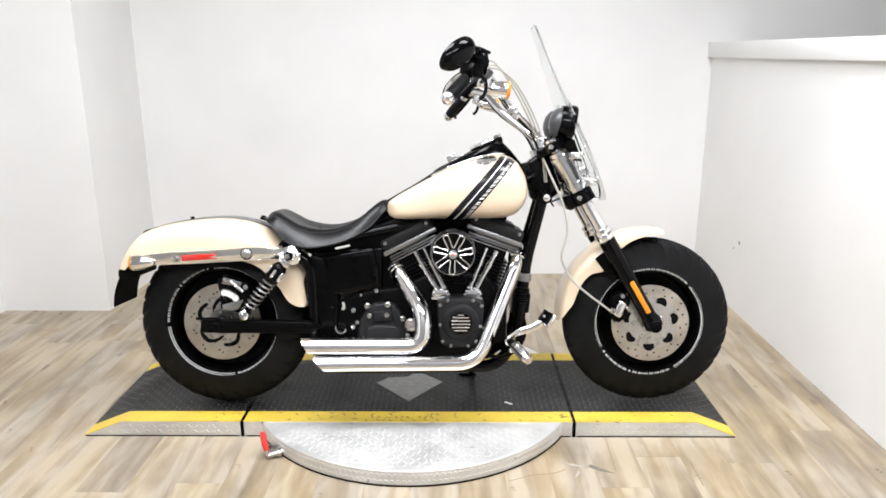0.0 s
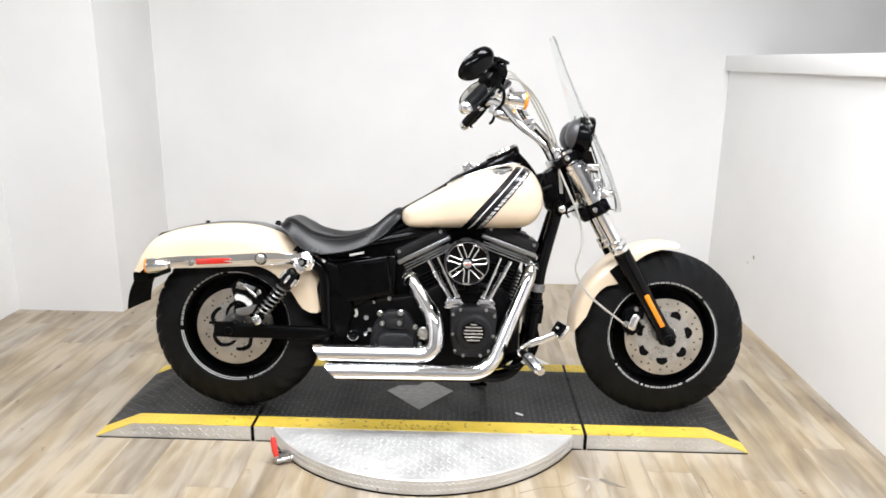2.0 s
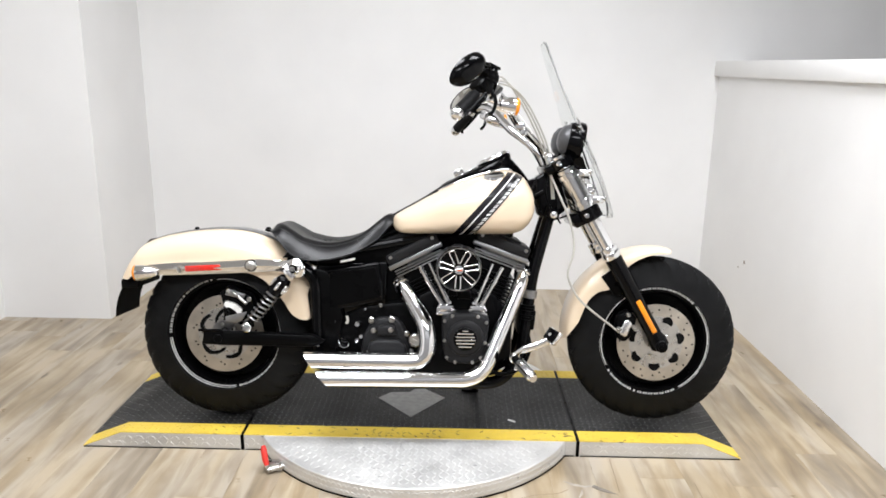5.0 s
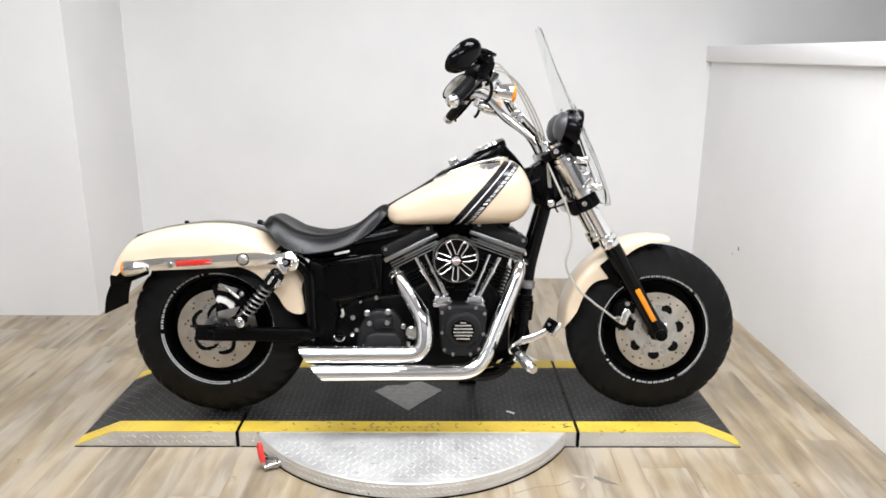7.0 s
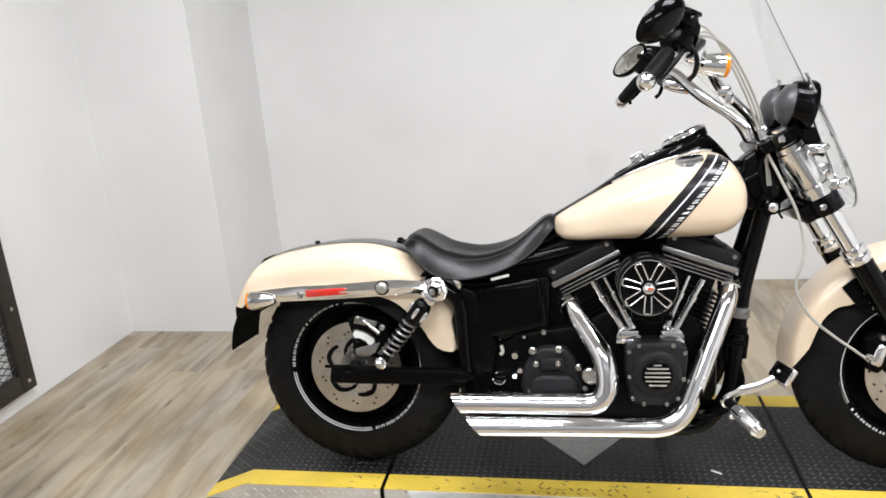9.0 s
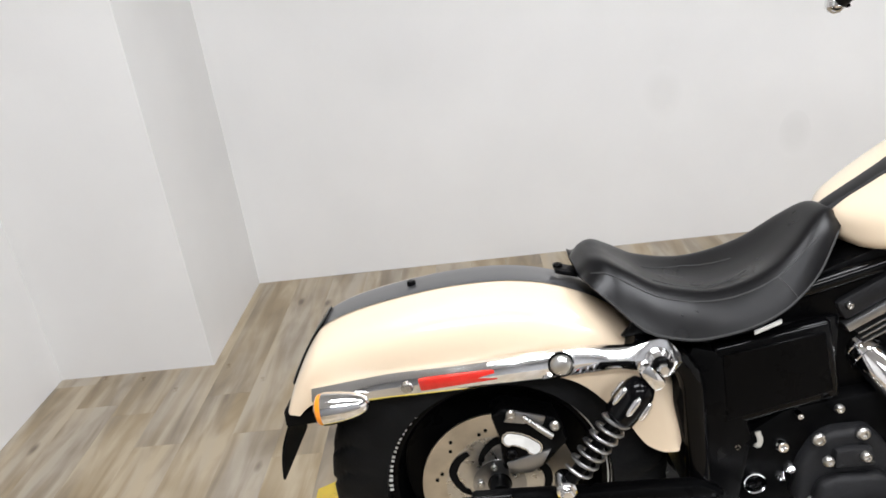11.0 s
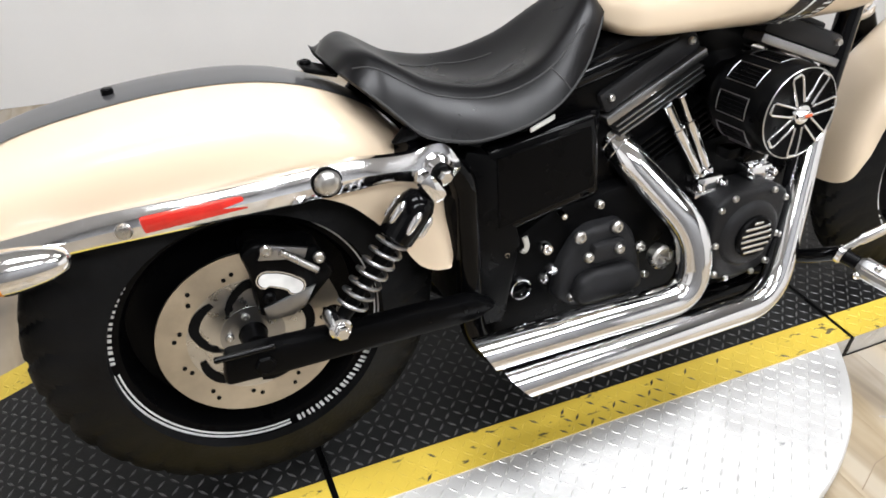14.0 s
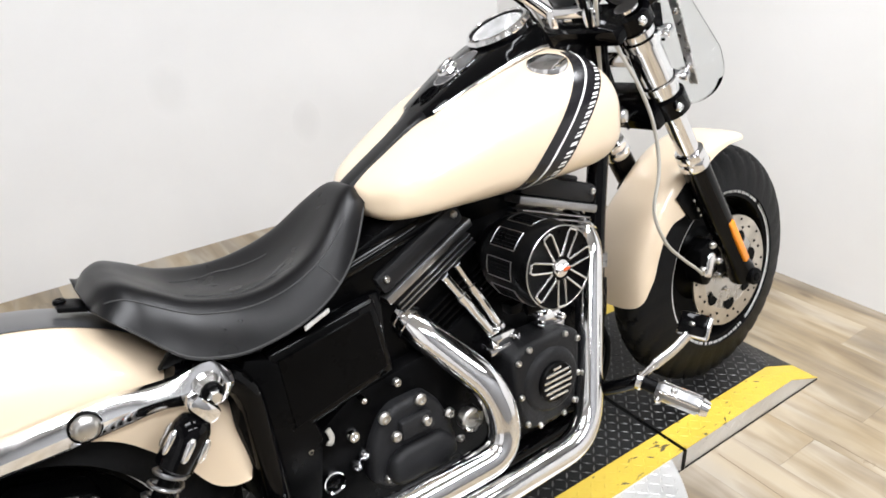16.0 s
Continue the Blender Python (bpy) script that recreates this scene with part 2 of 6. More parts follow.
def part(name, bm, mat, parent=None, label="", angle=38):
    finish(bm, angle)
    me = bpy.data.meshes.new(name)
    bm.to_mesh(me)
    bm.free()
    me.materials.append(mat)
    ob = new(name, me)
    ob.parent = parent
    if label:
        ob["label"] = label
    return ob


def thing(name, m, label, category, group="", kind=""):
    ob = new(name)
    ob.matrix_world = m
    ob.empty_display_size = 0.1
    return tagged(ob, label, category, group, kind)


def B():
    return bmesh.new()


def box(bm, c, size, bevel=0.0, rot=None, seg=2):
    geo = bmesh.ops.create_cube(bm, size=1.0)
    vs = geo["verts"]
    bmesh.ops.scale(bm, vec=size, verts=vs)
    if bevel:
        es = list({e for v in vs for e in v.link_edges})
        r = bmesh.ops.bevel(bm, geom=es, offset=bevel, segments=seg, affect="EDGES", profile=0.5)
        vs = list({v for f in r["faces"] for v in f.verts} | {v for v in vs if v.is_valid})
    m = Matrix.Translation(c) @ (rot.to_4x4() if rot else Matrix.Identity(4))
    bmesh.ops.transform(bm, matrix=m, verts=vs)
    return bm


def prism(bm, poly, y0, y1, bevel=0.0, seg=2):
    """A polygon in x and z, drawn out from y0 to y1, with rounded edges."""
    a = [bm.verts.new((x, y0, z)) for x, z in poly]
    b = [bm.verts.new((x, y1, z)) for x, z in poly]
    n = len(poly)
    fs = [bm.faces.new(a), bm.faces.new(b[::-1])]
    for i in range(n):
        fs.append(bm.faces.new((a[i], b[i], b[(i + 1) % n], a[(i + 1) % n])))
    bmesh.ops.recalc_face_normals(bm, faces=fs)
    if bevel:
        es = list({e for f in fs for e in f.edges})
        bmesh.ops.bevel(bm, geom=es, offset=bevel, segments=seg, affect="EDGES", profile=0.5)
    return bm


def spline(pts, n=8):
    """Points along a smooth line through pts."""
    P = [Vector(p) for p in pts]
    P = [P[0] * 2 - P[1]] + P + [P[-1] * 2 - P[-2]]
    out = []
    for i in range(1, len(P) - 2):
        a, b, c, d = P[i - 1:i + 3]
        for k in range(n):
            t = k / n
            out.append(0.5 * ((2 * b) + (c - a) * t + (2 * a - 5 * b + 4 * c - d) * t * t + (3 * b - a - 3 * c + d) * t ** 3))
    out.append(P[-2])
    return out


def rounded(pts, r, n=6):
    """A line of straight runs with round bends of radius about r."""
    P = [Vector(p) for p in pts]
    out = [P[0]]
    for a, b, c in zip(P, P[1:], P[2:]):
        d = min(r, (b - a).length * 0.49, (c - b).length * 0.49)
        s, e = b + (a - b).normalized() * d, b + (c - b).normalized() * d
        for k in range(n + 1):
            t = k / n
            out.append(s.lerp(b, t).lerp(b.lerp(e, t), t))
    out.append(P[-1])
    return out


def tube(bm, pts, r, seg=12, caps=True, flat=1.0, shift=None):
    """A round bar along pts; r is one radius or one for each point. shift moves each end ring's points (slash cuts)."""
    P = [Vector(p) for p in pts]
    rr = [r] * len(P) if isinstance(r, (int, float)) else list(r)
    up = None
    rings = []
    for i, p in enumerate(P):
        d = (P[min(i + 1, len(P) - 1)] - P[max(i - 1, 0)]).normalized()
        if up is None:
            up = d.orthogonal().normalized() if abs(d.y) > 0.9 else d.cross(Vector((0, 1, 0))).normalized()
        up = (up - d * up.dot(d)).normalized()
        side = d.cross(up)
        ring = []
        for k in range(seg):
            a = 2 * math.pi * k / seg
            q = p + (up * math.cos(a) + side * math.sin(a) * flat) * rr[i]
            if shift:
                q = shift(i, q)
            ring.append(bm.verts.new(q))
        rings.append(ring)
    for A, C in zip(rings, rings[1:]):
        for k in range(seg):
            bm.faces.new((A[k], A[(k + 1) % seg], C[(k + 1) % seg], C[k]))
    if caps:
        bm.faces.new(rings[0][::-1])
        bm.faces.new(rings[-1])
    return bm


def lathe(bm, profile, c, axis=(0, -1, 0), seg=32, closed=False, wobble=None):
    """Turns (radius, height along axis) round the axis through c."""
    ax = Vector(axis).normalized()
    u = ax.orthogonal().normalized() if abs(ax.y) < 0.99 else Vector((1, 0, 0))
    u = (u - ax * u.dot(ax)).normalized()
    v = ax.cross(u)
    rings = []
    for j, (r, h) in enumerate(profile):
        if r < 1e-6:
            rings.append([bm.verts.new(Vector(c) + ax * h)])
            continue
        ring = []
        for k in range(seg):
            a = 2 * math.pi * k / seg
            rk = r + (wobble(j, k) if wobble else 0)
            ring.append(bm.verts.new(Vector(c) + ax * h + (u * math.cos(a) + v * math.sin(a)) * rk))
        rings.append(ring)
    pairs = list(zip(rings, rings[1:])) + ([(rings[-1], rings[0])] if closed else [])
    for A, C in pairs:
        for k in range(seg):
            k2 = (k + 1) % seg
            if len(A) == 1 and len(C) == 1:
                continue
            if len(A) == 1:
                bm.faces.new((A[0], C[k2], C[k]))
            elif len(C) == 1:
                bm.faces.new((A[k], A[k2], C[0]))
            else:
                bm.faces.new((A[k], A[k2], C[k2], C[k]))
    return bm


def cyl(bm, p0, p1, r, seg=16, bevel=0.0, r1=None):
    p0, p1 = Vector(p0), Vector(p1)
    r1 = r if r1 is None else r1
    h = (p1 - p0).length
    b = min(bevel, h * 0.4, r * 0.4)
    prof = [(0, 0), (r - b, 0), (r, b), (r1, h - b), (r1 - b, h), (0, h)] if b else [(0, 0), (r, 0), (r1, h), (0, h)]
    return lathe(bm, prof, p0, p1 - p0, seg)


def ball(bm, c, r, squash=(1, 1, 1), seg=16):
    geo = bmesh.ops.create_uvsphere(bm, u_segments=seg, v_segments=seg // 2 + 2, radius=r)
    bmesh.ops.transform(bm, matrix=Matrix.Translation(c) @ Matrix.Diagonal((*squash, 1)), verts=geo["verts"])
    return bm


def sheet(bm, rows, close=False):
    """A surface over rows of points."""
    V = [[bm.verts.new(p) for p in row] for row in rows]
    n = len(V[0])
    for A, C in zip(V, V[1:]):
        for k in range(n if close else n - 1):
            k2 = (k + 1) % n
            bm.faces.new((A[k], A[k2], C[k2], C[k]))
    return V


def bolt(bm, c, r=0.008, h=0.006, axis=(0, -1, 0)):
    """A round-headed socket screw."""
    lathe(bm, [(0, 0), (r, 0), (r, h * 0.6), (r * 0.7, h), (r * 0.42, h), (r * 0.38, h * 0.6), (0, h * 0.6)], c, axis, 12)
    return bm


# ---- the room ----
def solid(name, x0, x1, y0, y1, z0, z1, mat, label, category, bevel=0.0):
    bm = box(B(), ((x0 + x1) / 2, (y0 + y1) / 2, (z0 + z1) / 2), (x1 - x0, y1 - y0, z1 - z0), bevel)
    return tagged(part(name, bm, mat), label, category, kind="structure")


wall_north = solid("wall_north", -1.63, 4.72, 1.748, 1.868, 0, CEILING, WALL, "plain white painted back wall of the photo bay", "wall")
solid("wall_west", -1.63, -1.51, -3.1, 1.748, 0, CEILING, WALL, "plain white painted side wall with a wire screen", "wall")
solid("wall_return", -1.51, -0.938, 1.076, 1.748, 0, CEILING, WALL, "white boxed-out wall corner beside the back wall", "wall")
# South and east walls are out of view, added to darken the reflections.
solid("wall_south", -1.63, 4.72, -3.22, -3.1, 0, CEILING, DARK_WALL, "unseen grey wall added to darken reflections", "wall")
solid("wall_east", 4.6, 4.72, -3.1, 1.748, 0, CEILING, DARK_WALL, "unseen grey far wall added to darken reflections", "wall")
partition = solid("partition_wall", 2.408, 2.528, -3.1, 1.748, 0, 1.305, WALL, "white half-height partition wall beside the bike", "wall")
solid("trim", 2.378, 2.558, -3.1, 1.748, 1.305, 1.39, WALL, "white wooden cap rail on the half-height partition", "trim", 0.004)
solid("ceiling", -1.63, 4.72, -3.22, 1.868, CEILING, CEILING + 0.1, CEIL, "plain grey ceiling", "ceiling")
floor = solid("floor", -1.63, 4.72, -3.22, 1.868, -0.12, -0.008, GAP, "oak-look vinyl plank floor with light streaky grain", "floor")

# Glowing bodies for the added, unseen ceiling panels.
for px_, py_, w_ in PANELS:
    lamp = thing("unseen_ceiling_light", pose(px_, py_, CEILING), "unseen flat white rectangular ceiling panel, added to light the room", "lamp", "ceiling light panels")
    part("frame", box(B(), (0, 0, -0.012), (1.22, 0.62, 0.024), 0.004), WALL, lamp)
    part("diffuser", box(B(), (0, 0, -0.027), (1.15, 0.55, 0.006), 0.001), PANEL, lamp)


# ---- the wire screen on the side wall ----
def build_screen():
    s = thing("wire_screen", pose(-1.51, 0.345, 0.075), "dark wooden frame with expanded wire mesh on the white wall", "screen")
    W, H, w = 1.6, 2.0, 0.075
    part("frame_side", box(B(), (0.022, -w / 2, H / 2), (0.04, w, H), 0.004), DARK_WOOD, s)
    part("frame_side", box(B(), (0.022, -W + w / 2, H / 2), (0.04, w, H), 0.004), DARK_WOOD, s)
    part("frame_bottom", box(B(), (0.022, -W / 2, w / 2), (0.038, W - 2 * w, w), 0.004), DARK_WOOD, s)
    part("frame_top", box(B(), (0.022, -W / 2, H - w / 2), (0.038, W - 2 * w, w), 0.004), DARK_WOOD, s)
    bm = B()
    y0, y1, z0, z1 = -W + w, -w, w, H - w
    for sign in (1, -1):
        slope = sign * 0.55
        b = z0 - 1.0
        while b < z1 + 1.0:
            pts = []
            for y in (y0, y1):
                z = b + slope * (y - y0)
                pts.append((y, z))
            (ya, za), (yb, zb) = pts
            lo, hi = 0.0, 1.0
            dz = zb - za
            for lim, up in ((z0, False), (z1, True)):
                k = (lim - za) / dz
                if (dz > 0) == up:
                    hi = min(hi, k)
                else:
                    lo = max(lo, k)
            if hi > lo:
                A = (0.018 + 0.002 * sign, ya + (yb - ya) * lo, za + dz * lo)
                C = (0.018 + 0.002 * sign, ya + (yb - ya) * hi, za + dz * hi)
                tube(bm, [A, C], 0.0024, 4, caps=False)
            b += 0.030
    tagged(part("wire_mesh", bm, WIRE, s), kind="stuff")
    for z in (0.04, 0.35, 0.75, 1.2, 1.6, 1.96):
        part("screw", bolt(B(), (0.042, -w / 2, z), 0.008, 0.004, (1, 0, 0)), STEEL, s)
    return s


build_screen()


# ---- the platform ----
TOP = 0.06
YF, YB = -0.243, 0.368
Y_LOW, Y_HIGH = YF + 0.075, YB - 0.075


def studs(name, mat, parent, origin, u, v, cols, rows, pitch, keep=None, size=1.0):
    """Raised lozenges of tread plate over a patch: origin + i * pitch * u + j * pitch * v."""
    o, u, v = Vector(origin), Vector(u).normalized(), Vector(v).normalized()
    n = u.cross(v)
    verts, faces = [], []
    for i in range(cols):
        for j in range(rows):
            c = o + u * (i + 0.5) * pitch + v * (j + 0.5) * pitch
            if keep and not keep(c):
                continue
            d = (u + v if (i + j) % 2 else u - v).normalized()
            e = n.cross(d)
            L, w, h = 0.56 * pitch * size, 0.15 * pitch * size, 0.0012
            k = len(verts)
            base = c - n * 0.0004
            verts += [base - d * L, base + d * L, base - e * w, base + e * w, c - d * L * 0.5 + n * h, c + d * L * 0.5 + n * h]
            faces += [(k, k + 2, k + 4), (k, k + 4, k + 3), (k + 2, k + 1, k + 5), (k + 1, k + 3, k + 5), (k + 2, k + 5, k + 4), (k + 3, k + 4, k + 5)]
    me = bpy.data.meshes.new(name)
    me.from_pydata(verts, [], faces)
    me.materials.append(mat)
    ob = new(name, me)
    ob.parent = parent
    return tagged(ob, kind="stuff")


def deck_strip(poly, y0, y1, mat, name, parent, lift):
    """A band of the deck that follows its line in x and z."""
    bm = B()
    under = [(x, z - 0.003) for x, z in poly]
    prism(bm, [(x, z + lift) for x, z in poly] + under[::-1], y0, y1)
    return part(name, bm, mat, parent)


def build_platform():
    p = thing("bike_platform", pose(0, 0, 0), "low black tread-plate ramp with yellow edges and round turntable", "platform")
    P = 0.0215
    # the round turntable underneath
    cx, cy, R, h = 0.757, 0.060, 0.618, 0.0568
    disc = part("turntable", lathe(B(), [(0, 0.004), (R - 0.004, 0.004), (R, 0.006), (R, h - 0.003), (R - 0.003, h), (0, h)], (cx, cy, 0), (0, 0, 1), 128), TREAD_PLATE, p, "round bare aluminium tread-plate turntable")
    studs("studs", TREAD_PLATE, disc, (cx - 0.62, cy - 0.62, h), (1, 0, 0), (0, 1, 0), 59, 18, P, lambda c: (c.x - cx) ** 2 + (c.y - cy) ** 2 < (R - 0.012) ** 2 and c.y < YF - 0.004)
    # Dark ring draws the shadow line under the turntable rim.
    part("base_shade_ring", lathe(B(), [(R - 0.02, 0.0), (R + 0.0016, 0.0), (R + 0.0016, 0.005), (R - 0.02, 0.005)], (cx, cy, 0), (0, 0, 1), 128), SATIN, disc, "dark ring standing in for shade under the turntable")
    # lozenges round the rim
    bm = B()
    for k in range(0, 170):
        a = math.pi * 1.08 + math.pi * 0.84 * k / 169
        for row in range(2):
            t = Vector((-math.sin(a), math.cos(a), 0))
            nrm = Vector((math.cos(a), math.sin(a), 0))
            c = Vector((cx, cy, 0.018 + 0.022 * row)) + nrm * R
            d = (t + Vector((0, 0, 1 if (k + row) % 2 else -1))).normalized()
            e = nrm.cross(d)
            q = [bm.verts.new(c + w) for w in (-d * 0.011, -e * 0.0034, d * 0.011, e * 0.0034)]
            tp = [bm.verts.new(c + nrm * 0.0016 + w) for w in (-d * 0.005, d * 0.005)]
            for f in ((q[0], q[1], tp[0]), (q[0], tp[0], q[3]), (q[1], q[2], tp[1]), (q[2], q[3], tp[1]), (q[1], tp[1], tp[0]), (q[3], tp[0], tp[1])):
                bm.faces.new(f)
    tagged(part("rim_studs", bm, TREAD_PLATE, disc, angle=1), kind="stuff")
    # three deck sections
    XL0, XL1, XR1, XR0 = -0.432, -0.292, 1.782, 1.922
    lines = {
        "end_ramp": [(XL0, 0.004), (XL1, TOP), (0.138, TOP)],
        "centre_deck": [(0.150, TOP), (1.334, TOP)],
        "far_ramp": [(1.346, TOP), (XR1, TOP), (XR0, 0.004)],
    }
    for key, line in lines.items():
        name = "centre_deck" if key == "centre_deck" else "end_ramp"
        if key == "far_ramp":
            poly = line + [(XR0, 0.0), (1.346, 0.0)]
        elif key == "end_ramp":
            poly = line + [(0.138, 0.0), (XL0, 0.0)]
        else:
            poly = line + [(1.334, 0.0), (0.150, 0.0)]
        body = part(name, prism(B(), [(x, z - 0.0025 if z > 0.001 else z) for x, z in poly], YF, YB), TREAD_PLATE, p, "low aluminium tread-plate deck section")
        for y0, y1 in ((YF + 0.0006, Y_LOW), (Y_HIGH, YB)):
            deck_strip(line, y0, y1, TREAD_YELLOW, "edge_stripe", body, 0.0)
        deck_strip(line, Y_LOW, Y_HIGH, TREAD_BLACK, "tread_surface", body, 0.0)
        # studs on the flat part and on the slope
        for (xa, za), (xb, zb) in zip(line, line[1:]):
            u = Vector((xb - xa, 0, zb - za))
            n = int(u.length / P)
            for mat, ya, yb in ((TREAD_YELLOW, YF, Y_LOW), (TREAD_BLACK, Y_LOW, Y_HIGH), (TREAD_YELLOW, Y_HIGH, YB)):
                worn = random.Random(11)

                def rubbed(c, front=ya < 0 and mat == TREAD_YELLOW, worn=worn):
                    return front and worn.random() < 0.34 * math.exp(-((c.x - 0.74) / 0.24) ** 2) + 0.015
                spots = {}

                def bare(c):
                    spots[(round(c.x, 4), round(c.y, 4))] = hit = rubbed(c)
                    return hit

                def painted(c):
                    return not spots[(round(c.x, 4), round(c.y, 4))]
                if mat == TREAD_YELLOW and ya < 0:
                    studs("worn_studs", WORN_DARK, body, (xa, ya, za), u, (0, 1, 0), n, int((yb - ya) / P), P, bare)
                    studs("studs", mat, body, (xa, ya, za), u, (0, 1, 0), n, int((yb - ya) / P), P, painted)
                else:
                    studs("studs", TREAD_WORN if mat == TREAD_BLACK else mat, body, (xa, ya, za), u, (0, 1, 0), n, int((yb - ya) / P), P)
            if abs(zb - za) < 1e-6:
                studs("face_studs", TREAD_PLATE, body, (xa, YF, 0.008), (1, 0, 0), (0, 0, 1), n, 2, P)
            else:
                def under(c, line=line, s=(1 if zb > za else -1), xl=(xa if zb > za else xb)):
                    return c.z < abs(c.x - xl) * 0.4 - 0.012
                studs("face_studs", TREAD_PLATE, body, (xa, YF, 0.008), (1, 0, 0), (0, 0, 1), n, 2, P, under)
        part("bottom_edge", prism(B(), [(line[0][0] + 0.004, 0.0), (line[-1][0] - 0.004, 0.0), (line[-1][0] - 0.004, 0.0035), (line[0][0] + 0.004, 0.0035)], YF - 0.0022, YF), SATIN, body, "dark lower seam")
    # seams between the sections
    for x in (0.144, 1.340):
        part("hinge_seam", box(B(), (x, (YF + YB) / 2 - 0.001, 0.029), (0.0116, YB - YF + 0.002, 0.058)), SATIN, p, "black hinge seam")
    # bare lozenge-shaped plate in the middle
    bm = B()
    pts = [(0.737, -0.090), (0.864, 0.078), (0.782, 0.156), (0.738, 0.152), (0.722, 0.124), (0.646, 0.118), (0.599, 0.068)]
    m_ = len(pts)
    a = [bm.verts.new((x, y, TOP + 0.0004)) for x, y in pts]
    b = [bm.verts.new((x, y, TOP + 0.0022)) for x, y in pts]
    bm.faces.new(a[::-1]), bm.faces.new(b)
    for i in range(m_):
        bm.faces.new((a[i], a[(i + 1) % m_], b[(i + 1) % m_], b[i]))
    part("bare_patch", bm, SCRATCHED, p, "scratched bare metal patch on the black deck")
    # red locking lever
    lv = part("lock_bracket", box(B(), (0.292, -0.372, 0.018), (0.05, 0.03, 0.03), 0.004), STEEL, p, "steel bracket of the turntable lock")
    bm = B()
    cyl(bm, (0.272, -0.40, 0.014), (0.325, -0.375, 0.02), 0.009, 12, 0.002)
    cyl(bm, (0.275, -0.398, 0.012), (0.268, -0.392, 0.034), 0.007, 12, 0.002)
    part("lock_pin", bm, STEEL, lv)
    bm = B()
    tube(bm, [(0.270, -0.395, 0.030), (0.262, -0.385, 0.048), (0.255, -0.372, 0.075), (0.252, -0.366, 0.088)], [0.008, 0.0105, 0.0105, 0.007], 12)
    part("lever_grip", bm, RED_GRIP, lv, "red plastic lever grip")
    return p


build_platform()
bm = box(B(), (0, 0, 0.0012), (0.030, 0.007, 0.0012), 0.0003, Euler((0.2, 0.1, 0)).to_matrix())
scrap = part("paper_scrap", bm, WHITE_MARK)
scrap.matrix_world = pose(1.114, -0.106, TOP + 0.0022, 0, 0, -24)
tagged(scrap, "tiny white paper scrap lying on the black deck", "paper scrap")

# faint hand-sized smudges on the back wall
SMUDGE = material("wall_smudge", (0.79, 0.785, 0.775), 0.55, vary=0.03, scale=2.2)
nt_ = SMUDGE.node_tree
at_ = nt_.nodes.new("ShaderNodeTexCoord")
ring_ = nt_.nodes.new("ShaderNodeTexGradient")
ring_.gradient_type = "SPHERICAL"
grow_ = nt_.nodes.new("ShaderNodeMapping")
grow_.inputs["Scale"].default_value = (9.0, 9.0, 9.0)
nt_.links.new(at_.outputs["Object"], grow_.inputs["Vector"]), nt_.links.new(grow_.outputs["Vector"], ring_.inputs["Vector"])
fade_ = nt_.nodes.new("ShaderNodeMapRange")
fade_.inputs["From Max"].default_value, fade_.inputs["To Max"].default_value = 0.6, 0.28
nt_.links.new(ring_.outputs["Fac"], fade_.inputs["Value"])
mix_ = nt_.nodes.new("ShaderNodeMix")
mix_.data_type = "RGBA"
mix_.inputs["B"].default_value = (0.66, 0.655, 0.64, 1)
own_ = nt_.nodes["Principled BSDF"].inputs["Base Color"].links[0].from_socket
nt_.links.new(own_, mix_.inputs["A"]), nt_.links.new(fade_.outputs["Result"], mix_.inputs["Factor"])
nt_.links.new(mix_.outputs["Result"], nt_.nodes["Principled BSDF"].inputs["Base Color"])
for x, z, sx, sz in ((0.845, 0.64, 0.75, 1.0), (1.377, 0.411, 0.6, 0.9)):
    ob = part("wall_smudge", lathe(B(), [(0, 0.0004), (0.11, 0.0003)], (0, 0, 0), (0, -1, 0), 32), SMUDGE, wall_north, "faint grey smudge")
    ob.matrix_basis = pose(x, 1.748, z) @ Matrix.Diagonal((sx, 1, sz, 1))

# cracked and scuffed spot in the floor
bm = B()
prism_pts = [(1.436, -0.478), (1.392, -0.464), (1.356, -0.438), (1.366, -0.424), (1.394, -0.444)]
lo_ = [bm.verts.new((x, y, 0.0002)) for x, y in prism_pts]
hi_ = [bm.verts.new((x, y, 0.0008)) for x, y in prism_pts]
bm.faces.new(lo_[::-1]), bm.faces.new(hi_)
for i in range(5):
    bm.faces.new((lo_[i], lo_[(i + 1) % 5], hi_[(i + 1) % 5], hi_[i]))
wall_spot = material("wall_scuff", (0.30, 0.25, 0.20), 0.7, vary=0.3, scale=80)
for y, z, r in ((1.096, 0.370, 0.011), (1.165, 0.325, 0.006)):
    part("scuff_mark", lathe(B(), [(0, 0.0006), (r * 0.7, 0.0005), (r, 0.0001)], (2.408, y, z), (-1, 0, 0), 12, wobble=lambda j, k: 0.003 * math.sin(k * 2.3) if j else 0.0), wall_spot, partition, "small brown scuff")
part("floor_chip", bm, material("chipped_underlay", (0.17, 0.15, 0.125), 0.7, vary=0.2, scale=60), floor, "grey chip in the plank edge")
part("floor_crack", tube(B(), [(1.452, -0.262, 0), (1.449, -0.35, 0), (1.443, -0.462, 0)], 0.0011, 6), GAP, floor, "thin open plank joint")
part("floor_crack", tube(B(), [(1.708, -0.399, 0), (1.706, -0.46, 0), (1.705, -0.544, 0)], 0.0013, 6), GAP, floor, "thin open plank joint")
part("floor_crack", tube(B(), [(1.084, -0.525, 0), (1.16, -0.490, 0), (1.24, -0.478, 0), (1.277, -0.454, 0)], 0.0011, 6), GAP, floor, "thin open plank joint")
